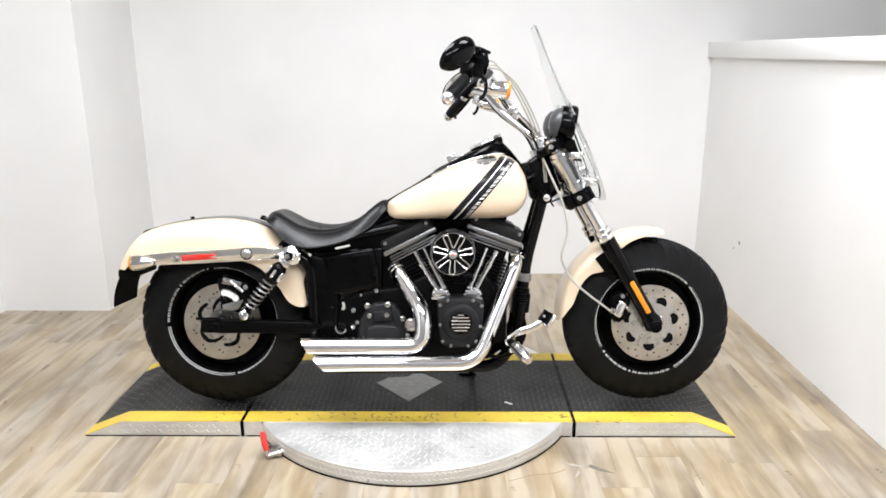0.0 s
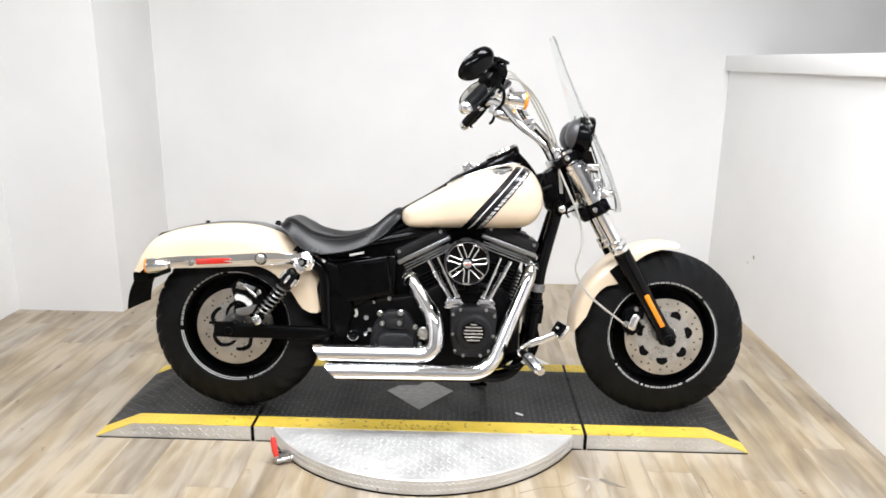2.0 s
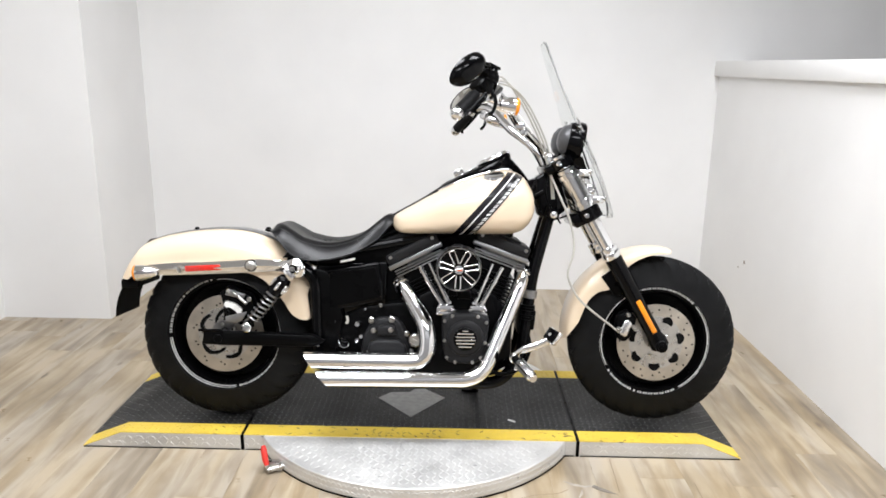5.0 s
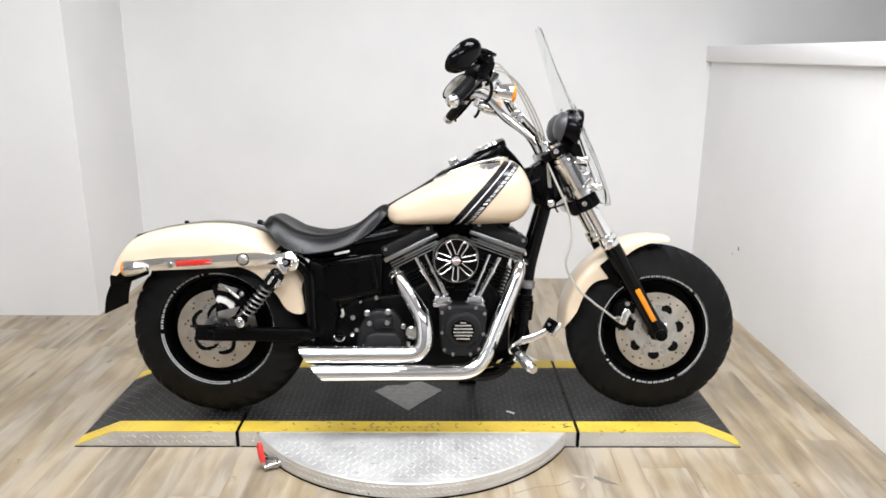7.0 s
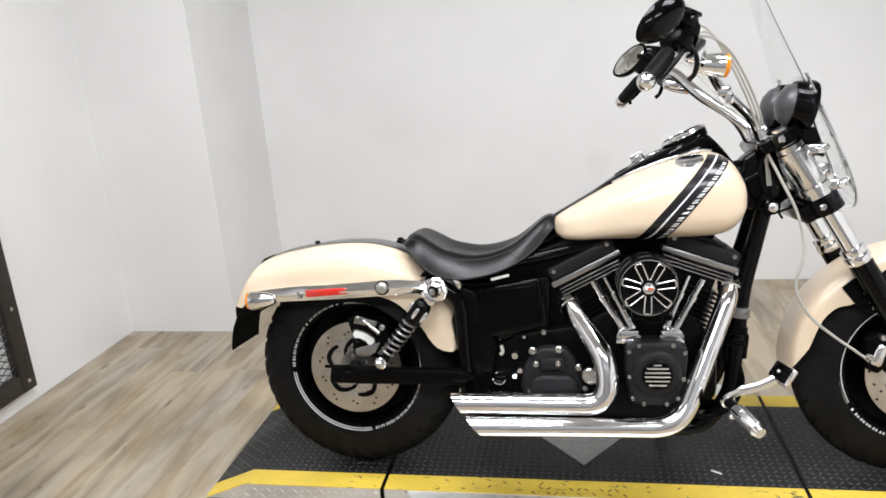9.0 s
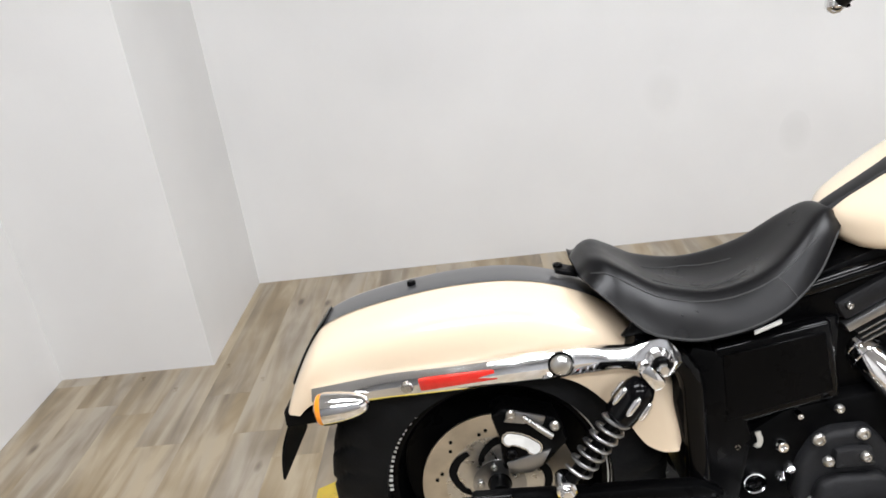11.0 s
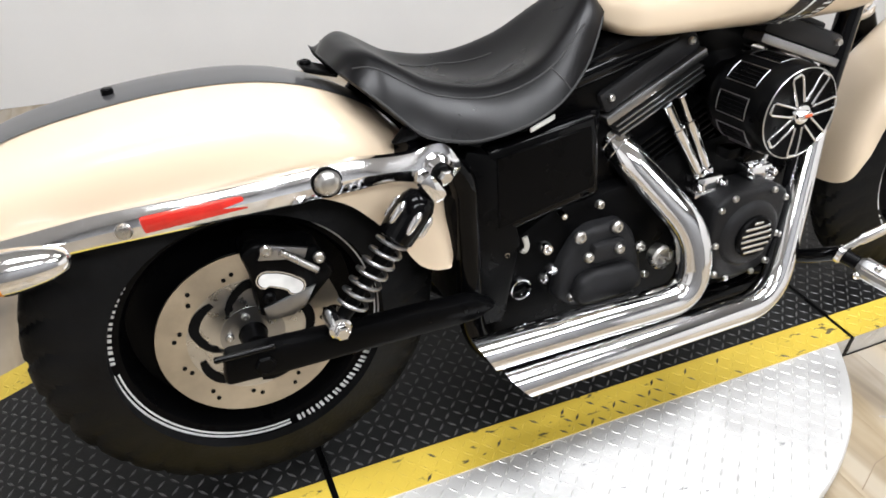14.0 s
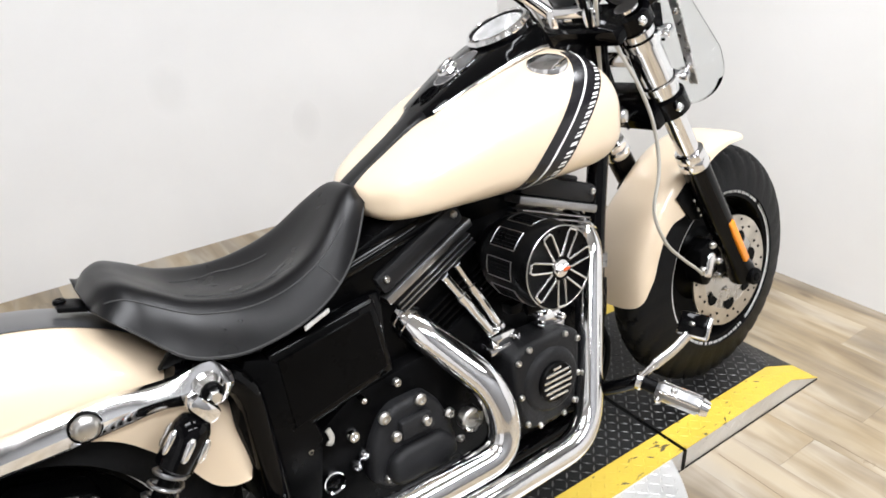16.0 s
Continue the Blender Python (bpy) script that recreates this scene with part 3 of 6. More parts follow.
PALE = material("pale_floor_scuff", (0.36, 0.325, 0.275), 0.5, vary=0.25, scale=25)
for pts, r in (([(1.372, -0.425, 0), (1.335, -0.436, 0), (1.30, -0.425, 0), (1.268, -0.405, 0)], [0.003, 0.006, 0.007, 0.002]), ([(1.322, -0.452, 0), (1.318, -0.475, 0), (1.305, -0.50, 0)], [0.002, 0.005, 0.002])):
    bm = tube(B(), pts, r, 8)
    bmesh.ops.scale(bm, vec=(1, 1, 0.05), verts=bm.verts)
    part("floor_scuff", bm, PALE, floor, "pale scuff mark")


# ---- the motorcycle, built upright and leant on its side stand ----
LEAN_DEG = 8.0
bike = thing("motorcycle", pose(0, -0.08, TOP, -LEAN_DEG), "cream and black V-twin cruiser motorcycle with chrome exhausts and windscreen", "motorcycle")
RW, FW = Vector((0.062, 0, 0.323)), Vector((1.624, 0, 0.322))


def interp(x, pts):
    """Smooth curve through (x, value) points."""
    if x <= pts[0][0]:
        return pts[0][1]
    if x >= pts[-1][0]:
        return pts[-1][1]
    for i in range(len(pts) - 1):
        (x0, v0), (x1, v1) = pts[i], pts[i + 1]
        if x0 <= x <= x1:
            xm, vm = pts[max(i - 1, 0)]
            xp, vp = pts[min(i + 2, len(pts) - 1)]
            m0 = (v1 - vm) / (x1 - xm)
            m1 = (vp - v0) / (xp - x0)
            h = x1 - x0
            t = (x - x0) / h
            return (2 * t ** 3 - 3 * t * t + 1) * v0 + (t ** 3 - 2 * t * t + t) * h * m0 + (-2 * t ** 3 + 3 * t * t) * v1 + (t ** 3 - t * t) * h * m1


def arc_bar(bm, c, r0, r1, a0, a1, y, thick=0.0012, n=None):
    """A flat raised bar along a circle in x and z, on the side facing -y."""
    n = n or max(2, int(abs(a1 - a0) / 4))
    rows = []
    for k in range(n + 1):
        a = radians(a0 + (a1 - a0) * k / n)
        ca, sa = math.cos(a), math.sin(a)
        rows.append([(c.x + r * ca, yy, c.z + r * sa) for r, yy in ((r0, y), (r0, y - thick), (r1, y - thick), (r1, y))])
    V = sheet(bm, rows, close=True)
    bm.faces.new(V[0][::-1]), bm.faces.new(V[-1])


# -- wheels --
def build_wheel(name, c, R, half, rim_y, disc_y, disc_r, letters, rules, holes):
    wheel = part(name, lathe(B(), [(0.05, -rim_y * 0.75), (0.185, -rim_y * 0.80), (0.19, -rim_y), (0.213, -rim_y - 0.004), (0.214, -rim_y), (0.196, -rim_y + 0.008), (0.190, -0.02), (0.190, 0.02), (0.196, rim_y - 0.008), (0.214, rim_y), (0.213, rim_y + 0.004), (0.188, rim_y), (0.181, rim_y - 0.010), (0.178, rim_y - 0.060), (0.10, rim_y - 0.068), (0.05, rim_y - 0.03)], c, (0, -1, 0), 72), SATIN, bike, "black cast wheel with white rim lines")
    # the tyre, with blocks cut into its shoulders
    prof = []
    for k in range(25):
        a = -1.0 + 2 * k / 24
        y = half * math.copysign(abs(a) ** 0.85, a)
        r = R - (R - 0.205) * abs(a) ** 2.7
        prof.append((r, y))
    prof = [(0.203, -half * 0.82)] + prof + [(0.203, half * 0.82)]

    def cut(j, k):
        t = abs(j - 13) / 13
        if 0.06 < t < 0.82:
            ph = (k + (j * 0.8 if j > 13 else -j * 0.8)) % 7
            if ph < 1.6:
                return -0.008 if t < 0.66 else -0.006
        return 0.0
    part("tyre", lathe(B(), prof, c, (0, -1, 0), 216, wobble=cut), RUBBER, wheel, "black rubber tyre with cut tread blocks", angle=30)
    y = -rim_y - 0.004
    for a0, a1 in rules:
        for r0, r1, dy in ((0.2035, 0.2070, 0.0), (0.1970, 0.1995, 0.0)):
            bm = B()
            arc_bar(bm, c, r0, r1, a0, a1, y + dy)
            part("rim_line", bm, WHITE_MARK, wheel, "white rim line")
    rnd = random.Random(7)
    for a0, a1, n in letters:
        step = (a1 - a0) / n
        for k in range(n):
            s = a0 + step * k
            cuts = rnd.choice(((0.12, 0.34, 0.54, 0.76), (0.12, 0.40, 0.60, 0.78), (0.30, 0.60), (0.12, 0.32, 0.52, 0.80)))
            for q in range(0, len(cuts), 2):
                bm = B()
                arc_bar(bm, c, 0.1972, 0.2085, s + step * cuts[q], s + step * cuts[q + 1], y, n=2)
                part("rim_mark", bm, WHITE_MARK, wheel, "white bar on the rim")
    # brake disc: a drilled ring on a carrier with slots
    bm = B()
    ring = disc_r * 0.69
    lathe(bm, [(ring, -disc_y - 0.003), (disc_r, -disc_y - 0.003), (disc_r, -disc_y + 0.002), (ring, -disc_y + 0.002)], c, (0, -1, 0), 72, closed=True)
    disc = part("brake_disc", bm, DISC, wheel, "drilled steel brake disc")
    bm = B()
    lathe(bm, [(0.015, -disc_y - 0.002), (0.049 if holes == 5 else disc_r * 0.47, -disc_y - 0.002), (0.049 if holes == 5 else disc_r * 0.47, -disc_y + (0.0024 if holes == 5 else 0.001)), (0.015, -disc_y + (0.0024 if holes == 5 else 0.001))], c, (0, -1, 0), 48, closed=True)
    part("disc_carrier", bm, ALLOY if holes == 5 else STEEL, wheel)
    if holes == 5:
        # the rear disc is one plate; dark sheets stand in for five sweeping slots
        part("disc_web", lathe(B(), [(disc_r * 0.32, -disc_y - 0.0026), (ring + 0.001, -disc_y - 0.0026), (ring + 0.001, -disc_y + 0.0014), (disc_r * 0.32, -disc_y + 0.0014)], c, (0, -1, 0), 60, closed=True), STEEL, wheel)
        for k in range(5):
            rows = []
            for q in range(15):
                t = q / 14
                b = radians(72 * k + 55 + 74 * t)
                r = disc_r * (0.60 + 0.035 * math.sin(math.pi * min(1.0, t * 1.6)) - 0.235 * max(0.0, t - 0.45) ** 1.3 / 0.46)
                hw = 0.0080 * math.sin(math.pi * min(1.0, 0.08 + t * 0.9)) ** 0.35
                rows.append([(c.x + rr * math.cos(b), disc_y - 0.0029, c.z + rr * math.sin(b)) for rr in (r - hw, r + hw)])
            bm = B()
            sheet(bm, rows)
            part("disc_slot", bm, DEEP_BLACK, wheel, "flat dark sheet standing in for a sweeping slot")
            h = radians(72 * k + 118)
            p = Vector((c.x + disc_r * 0.43 * math.cos(h), disc_y - 0.0019, c.z + disc_r * 0.43 * math.sin(h)))
            part("disc_hole", cyl(B(), p, p - Vector((0, 0.001, 0)), 0.0062, 14), DEEP_BLACK, wheel)
    if holes != 5:
        # front disc on a plain carrier plate; dark sheets paint in short kidney slots
        part("disc_web", lathe(B(), [(disc_r * 0.40, -disc_y - 0.0026), (ring + 0.001, -disc_y - 0.0026), (ring + 0.001, -disc_y + 0.0012), (disc_r * 0.40, -disc_y + 0.0012)], c, (0, -1, 0), 60, closed=True), STEEL, wheel)
        for k in range(holes):
            rows = []
            for q in range(13):
                t = q / 12
                b = radians(360 / holes * k + 11 + 27 * (t - 0.5))
                r = disc_r * (0.60 + 0.05 * math.sin(math.pi * t))
                hw = disc_r * (0.075 + 0.03 * t) * math.sin(math.pi * (0.06 + 0.88 * t)) ** 0.5
                rows.append([(c.x + rr * math.cos(b), disc_y - 0.0029, c.z + rr * math.sin(b)) for rr in (r - hw, r + hw)])
            bm = B()
            sheet(bm, rows)
            part("disc_slot", bm, DEEP_BLACK, wheel, "flat dark sheet standing in for a kidney slot")
    # Dark pegs on the ring draw the shade of its drilled holes.
    bm = B()
    for k in range(22 if holes == 5 else 30):
        a = radians(12 * k + (3 if k % 3 else -2)) if holes != 5 else radians(360 / 11 * (k // 2) + 7 * (k % 2))
        r = disc_r - (0.010, 0.020, 0.030)[k % 3] if holes != 5 else disc_r * (0.76, 0.81, 0.87, 0.79)[(k + k // 4) % 4]
        cyl(bm, (c.x + r * math.cos(a), disc_y + 0.001, c.z + r * math.sin(a)), (c.x + r * math.cos(a), disc_y - 0.0036, c.z + r * math.sin(a)), 0.0034, 8)
    tagged(part("disc_holes", bm, DEEP_BLACK, wheel, "dark pegs standing in for drilled holes"), kind="stuff")
    for k in range(5):
        a = radians(72 * k + 30)
        rb = 0.035 if holes == 5 else 0.046
        part("disc_bolt", bolt(B(), (c.x + rb * math.cos(a), disc_y - 0.003, c.z + rb * math.sin(a)), 0.0065, 0.005), STEEL, wheel)
    part("hub", lathe(B(), [(0, 0.11), (0.018, 0.11), (0.020, 0.078), (0.034, 0.068), (0.036, -0.08), (0.026, -0.11), (0, -0.11)], c, (0, -1, 0), 32), SATIN, wheel)
    return wheel


build_wheel("rear_wheel", RW, 0.317, 0.090, 0.060, -0.074, 0.141, [(102, 182, 14), (283, 345, 12)], [(186, 280), (-12, 98)], 5)
front_wheel = build_wheel("front_wheel", FW, 0.315, 0.066, 0.056, -0.080, 0.144, [(212, 296, 14), (46, 112, 12)], [(116, 208), (300, 402)], 7)
front_wheel.matrix_basis = Matrix.Translation(FW + Vector((-0.003, 0, -0.002))) @ Matrix.Scale(0.972, 4) @ Matrix.Translation(-FW)


# -- frame --
def frame_tube(pts, r, name="frame_tube", mat=BLACK, bend=0.05):
    return part(name, tube(B(), rounded(pts, bend), r, 14), mat, bike)


for s in (-1, 1):
    frame_tube([(1.235, 0.045 * s, 0.80), (1.168, 0.075 * s, 0.55), (1.138, 0.085 * s, 0.26), (1.06, 0.10 * s, 0.165), (0.48, 0.12 * s, 0.165), (0.41, 0.12 * s, 0.24), (0.40, 0.115 * s, 0.55), (0.30, 0.12 * s, 0.60)], 0.0215)
    frame_tube([(1.21, 0.03 * s, 0.86), (0.95, 0.06 * s, 0.72), (0.62, 0.095 * s, 0.655), (0.36, 0.12 * s, 0.61)], 0.015)
frame_tube([(1.22, 0, 0.88), (0.90, 0, 0.80), (0.62, 0, 0.68)], 0.032)
bm = B()
prism(bm, [(1.170, 0.90), (1.245, 0.955), (1.300, 0.800), (1.235, 0.745), (1.185, 0.77)], -0.042, 0.042, 0.012)
part("steering_neck", bm, BLACK, bike)
bm = B()
lathe(bm, [(0.0125, 0), (0.0135, 0.003), (0.0125, 0.009), (0.008, 0.012), (0, 0.0125)], (1.236, -0.098, 0.776), (0, -1, 0), 28)
part("neck_bolt", bm, BRIGHT, bike, "large round chrome bolt head")
part("neck_boss", cyl(B(), (1.236, -0.030, 0.776), (1.236, -0.098, 0.776), 0.021, 24, 0.004), BLACK, bike)
bm = B()
prism(bm, [(1.120, 0.345), (1.166, 0.36), (1.174, 0.45), (1.130, 0.45)], -0.09, 0.09, 0.006)
for k in range(6):
    prism(bm, [(1.160, 0.372 + 0.012 * k), (1.176, 0.374 + 0.012 * k), (1.176, 0.378 + 0.012 * k), (1.160, 0.378 + 0.012 * k)], -0.085, 0.085)
part("regulator", bm, SATIN, bike, "finned black regulator")
for z, r, h in ((0.475, 0.027, 0.030), (0.430, 0.026, 0.022), (0.398, 0.025, 0.018)):
    k = (z - 0.26) / 0.29
    part("tube_sleeve", lathe(B(), [(0.0215, 0), (r, 0.002), (r, h * 0.45), (r - 0.002, h * 0.5), (r, h * 0.55), (r, h - 0.002), (0.0215, h)], (1.138 + 0.030 * k, -0.085 + 0.010 * k, z), (0.10, 0.03, 1), 24), ALLOY if z > 0.46 else SATIN, bike, "ribbed sleeve on the frame tube")
part("cable_box", box(B(), (1.168, -0.068, 0.395), (0.030, 0.045, 0.072), 0.006, Euler((0, 0.1, 0)).to_matrix()), SATIN, bike, "small black cable box")
part("lower_hose", tube(B(), spline([(1.150, -0.090, 0.370), (1.166, -0.100, 0.300), (1.140, -0.108, 0.235), (1.080, -0.118, 0.205), (1.010, -0.120, 0.215)], 6), 0.007, 10), SATIN, bike, "black hose")

# -- swingarm and rear carrier --
for s in (-1, 1):
    bm = B()
    prism(bm, [(0.005, 0.302), (0.012, 0.352), (0.10, 0.350), (0.40, 0.342), (0.44, 0.32), (0.40, 0.300), (0.10, 0.299)], s * 0.128, s * 0.162, 0.008)
    arm = part("swingarm", bm, SATIN, bike, "black steel swingarm")
    bm = B()
    cyl(bm, (0.064, s * 0.158, 0.325), (0.064, s * 0.168, 0.325), 0.016, 6, 0.003)
    part("axle_nut", bm, SATIN, arm)
    bm = B()
    cyl(bm, (-0.004, s * 0.163, 0.354), (0.082, s * 0.163, 0.354), 0.005, 10, 0.002)
    part("axle_adjuster", bm, BLACK, arm)
bm = B()
prism(bm, [(0.40, 0.26), (0.47, 0.25), (0.50, 0.40), (0.46, 0.56), (0.40, 0.58), (0.37, 0.48)], -0.125, 0.125, 0.012)
part("frame_bracket", bm, SATIN, bike)


# -- fenders --
def fender_shell(name, P, Q, w, mat, label, power=0.55, n=14, m=5, t=0.004, end_power=None):
    P2 = [Vector((x, 0, z)) for x, z in P]
    Q2 = [Vector((x, 0, z)) for x, z in Q]
    Ps, Qs = spline(P2, m), spline(Q2, m)

    def row(p, q, ww, pw):
        out = []
        for k in range(-n, n + 1):
            a = math.pi / 2 * k / n
            f = abs(math.cos(a)) ** pw if abs(k) < n else 0.0
            o = q.lerp(p, f)
            out.append(Vector((o.x, ww * math.copysign(abs(math.sin(a)) ** 0.75, a) if k else 0.0, o.z)))
        return out
    rows = []
    for i, (p, q) in enumerate(zip(Ps, Qs)):
        k = min(1.0, i / 34) ** 1.5
        pw = power if end_power is None else end_power + (power - end_power) * k
        outer = row(p, q, w, pw)
        inner = row(p + (q - p).normalized() * t, q, w - t, pw)
        rows.append(outer + inner[::-1])
    bm = B()
    V = sheet(bm, rows, close=True)
    L = 2 * n + 1
    for R_ in (V[0], V[-1]):
        for k in range(L - 1):
            try:
                bm.faces.new((R_[k], R_[k + 1], R_[2 * L - 2 - k], R_[2 * L - 1 - k]))
            except ValueError:
                pass
    return part(name, bm, mat, bike, label), Ps, Qs


RP = [(-0.291, 0.528), (-0.280, 0.558), (-0.257, 0.602), (-0.230, 0.640), (-0.206, 0.657), (-0.15, 0.676), (-0.06, 0.693), (0.03, 0.702), (0.12, 0.700), (0.20, 0.682), (0.275, 0.645), (0.335, 0.59), (0.380, 0.52), (0.402, 0.46), (0.405, 0.425), (0.397, 0.403), (0.383, 0.391)]
RQ = [(-0.264, 0.522), (-0.258, 0.528), (-0.250, 0.535), (-0.235, 0.542), (-0.20, 0.548), (-0.15, 0.553), (-0.06, 0.562), (0.03, 0.566), (0.11, 0.562), (0.17, 0.552), (0.215, 0.532), (0.25, 0.50), (0.288, 0.455), (0.306, 0.425), (0.322, 0.405), (0.345, 0.392), (0.366, 0.389)]
rear_fender, RPs, RQs = fender_shell("rear_fender", RP, RQ, 0.128, CREAM, "cream painted steel rear fender", end_power=0.26)
bm = B()
rows = []
for i, (p, q) in enumerate(list(zip(RPs, RQs))[:52]):
    pw = 0.26 + 0.29 * min(1.0, i / 34) ** 1.5
    out = (p - q).normalized()
    rows.append([])
    for k in range(17):
        y = -0.046 + 0.092 * k / 16
        f = math.cos(math.asin((abs(y) / 0.128) ** (1 / 0.75))) ** pw
        rows[-1].append(q.lerp(p, f) + out * 0.0016 + Vector((0, y, 0)))
sheet(bm, rows)
smoked = []
for i, (p, q) in enumerate(list(zip(RPs, RQs))[3:19]):
    out = (p - q).normalized()
    half_w = 0.052 - 0.010 * (i / 15)
    smoked.append([p + out * lift + Vector((0, y, 0)) for y, lift in ((-half_w, -0.004), (-half_w, 0.004), (-half_w * 0.9, 0.007), (half_w * 0.9, 0.007), (half_w, 0.004), (half_w, -0.004))])
bm2 = B()
V = sheet(bm2, smoked, close=True)
bm2.faces.new(V[0][::-1]), bm2.faces.new(V[-1])
part("tail_lamp", bm2, BLACK, rear_fender, "slim smoked tail lamp")
part("centre_stripe", bm, GREY_STRIPE, rear_fender, "dark grey centre stripe along the fender")
bm = B()
cyl(bm, (-0.058, 0, 0.690), (-0.058, 0, 0.703), 0.008, 12, 0.002)
part("fender_screw", bm, SATIN, rear_fender)
bm = B()
rows = []
for k in range(9):
    t = k / 8
    x, z = -0.282 - 0.040 * t - 0.010 * math.sin(math.pi * t), 0.512 - 0.130 * t
    rows.append([(x, -0.095, z), (x - 0.004, -0.095, z + 0.001), (x - 0.004, 0.095, z + 0.001), (x, 0.095, z)])
V = sheet(bm, rows, close=True)
bm.faces.new(V[0][::-1]), bm.faces.new(V[-1])
prism(bm, [(-0.302, 0.520), (-0.302, 0.486), (-0.24, 0.490), (-0.24, 0.515)], -0.10, 0.10, 0.006)
part("plate_bracket", bm, DEEP_BLACK, rear_fender, "black number plate bracket with no plate")

# -- fender struts, lamps on them, shocks --
def build_strut(s):
    def yy(x):
        return 0.136 + 0.026 * max(0.0, min(1.0, (x + 0.1) / 0.4))
    line_t = [(-0.235, 0.572), (-0.10, 0.586), (0.02, 0.592), (0.14, 0.601), (0.22, 0.607), (0.27, 0.604), (0.305, 0.605), (0.333, 0.612), (0.354, 0.608), (0.372, 0.587)]
    line_b = [(-0.235, 0.537), (-0.10, 0.543), (0.02, 0.549), (0.14, 0.557), (0.22, 0.563), (0.27, 0.567), (0.305, 0.561), (0.333, 0.549), (0.354, 0.547), (0.370, 0.562)]
    A = spline([(x, 0, z) for x, z in line_t], 5)
    C = spline([(x, 0, z) for x, z in line_b], 5)
    rows = []
    for a, c in zip(A, C):
        y = yy(a.x)
        mid = a.lerp(c, 0.5)
        rows.append([(a.x, s * (y - 0.016), a.z), (a.x, s * (y - 0.004), a.z), (a.lerp(c, 0.14).x, s * y, a.lerp(c, 0.14).z), (mid.x, s * (y + 0.0065), mid.z), (a.lerp(c, 0.86).x, s * y, a.lerp(c, 0.86).z), (c.x, s * (y - 0.004), c.z), (c.x, s * (y - 0.016), c.z)])
    bm = B()
    V = sheet(bm, rows, close=True)
    bm.faces.new(V[0][::-1]), bm.faces.new(V[-1])
    strut = part("fender_strut", bm, CHROME, bike, "polished chrome fender strut")
    bm = B()
    prism(bm, [(-0.050, 0.557), (0.086, 0.566), (0.073, 0.585), (-0.054, 0.578)], s * 0.138, s * 0.152, 0.004)
    part("reflector", bm, RED, strut, "long red side reflector")
    bm = B()
    bm2 = B()
    lathe(bm, [(0, 0.012), (0.010, 0.012), (0.015, 0.009), (0.018, 0.004), (0.019, 0), (0.019, -0.006)], (0.182, s * 0.160, 0.585), (0, s, 0), 24)
    lathe(bm2, [(0, 0.008), (0.008, 0.007), (0.011, 0.002), (0.011, -0.008)], (-0.073, s * 0.141, 0.563), (0, s, 0), 18)
    part("strut_bolt", bm, STEEL, strut, "large round bolt head")
    part("bolt_washer", lathe(B(), [(0.018, 0.0), (0.0208, 0.0), (0.0215, -0.002), (0.0215, -0.006)], (0.182, s * 0.1612, 0.585), (0, s, 0), 28), SATIN, strut)
    part("strut_bolt", bm2, STEEL, strut)
    # bullet turn signal
    lampc = Vector((-0.19, s * 0.178, 0.556))
    sig = part("turn_signal", lathe(B(), [(0, 0.076), (0.006, 0.0752), (0.012, 0.071), (0.0175, 0.062), (0.022, 0.048), (0.0255, 0.028), (0.0270, 0.010), (0.0270, 0), (0, 0)], lampc - Vector((0.018, 0, 0)), (1, 0, 0.05), 28), CHROME, bike, "chrome bullet-shaped turn signal")
    part("lens", lathe(B(), [(0, -0.014), (0.016, -0.013), (0.0245, -0.008), (0.0268, 0), (0.02, 0.002), (0, 0.002)], lampc - Vector((0.018, 0, 0)), (1, 0, 0.05), 28), AMBER, sig, "amber lens")
    bm = B()
    cyl(bm, lampc + Vector((0.01, 0, 0)), (-0.17, s * 0.132, 0.556), 0.009, 12, 0.001)
    part("stem", bm, CHROME, sig)
    # shock absorber
    lo, hi = Vector((0.172, s * 0.175, 0.372)), Vector((0.335, s * 0.176, 0.580))
    d = (hi - lo).normalized()
    L = (hi - lo).length
    shock = part("shock_absorber", tube(B(), [lo, hi], 0.011, 14), SATIN, bike, "chrome rear shock absorber with black spring cover")
    bm = B()
    side = d.cross(Vector((0, 1, 0))).normalized()
    other = d.cross(side)
    pts = []
    turns, n = 9, 9 * 14
    for k in range(n + 1):
        t = k / n
        a = 2 * math.pi * turns * t
        pts.append(lo + d * (0.035 + (L - 0.105) * t) + (side * math.cos(a) + other * math.sin(a)) * 0.0215)
    tube(bm, pts, 0.0031, 8)
    # Chrome spring in a darker metal: its shade is put into the colour.
    part("spring", bm, ALLOY, shock, "chrome coil spring")
    part("spring_cover", lathe(B(), [(0.012, L - 0.038), (0.020, L - 0.042), (0.026, L - 0.054), (0.028, L - 0.084), (0.0265, L - 0.110), (0.021, L - 0.116)], lo, d, 28), BLACK, shock, "black spring cover")
    for k in range(6):
        a = 2 * math.pi * k / 6 + 0.4
        nrm = side * math.cos(a) + other * math.sin(a)
        c0 = lo + d * (L - 0.094) + nrm * 0.0275
        c1 = lo + d * (L - 0.060) + nrm * 0.0262
        part("cover_slot", tube(B(), [c0, c0.lerp(c1, 0.2), c0.lerp(c1, 0.8), c1], [0.003, 0.006, 0.006, 0.003], 10), CHROME, shock, "chrome slot in the spring cover")

    bm = B()
    cyl(bm, lo - Vector((0, s * 0.030, 0)), lo + Vector((0, s * 0.018, 0)), 0.017, 20, 0.003)
    cyl(bm, lo + Vector((0, s * 0.018, 0)), lo + Vector((0, s * 0.030, 0)), 0.011, 6, 0.002)
    part("lower_eye", bm, CHROME, shock)
    bm = B()
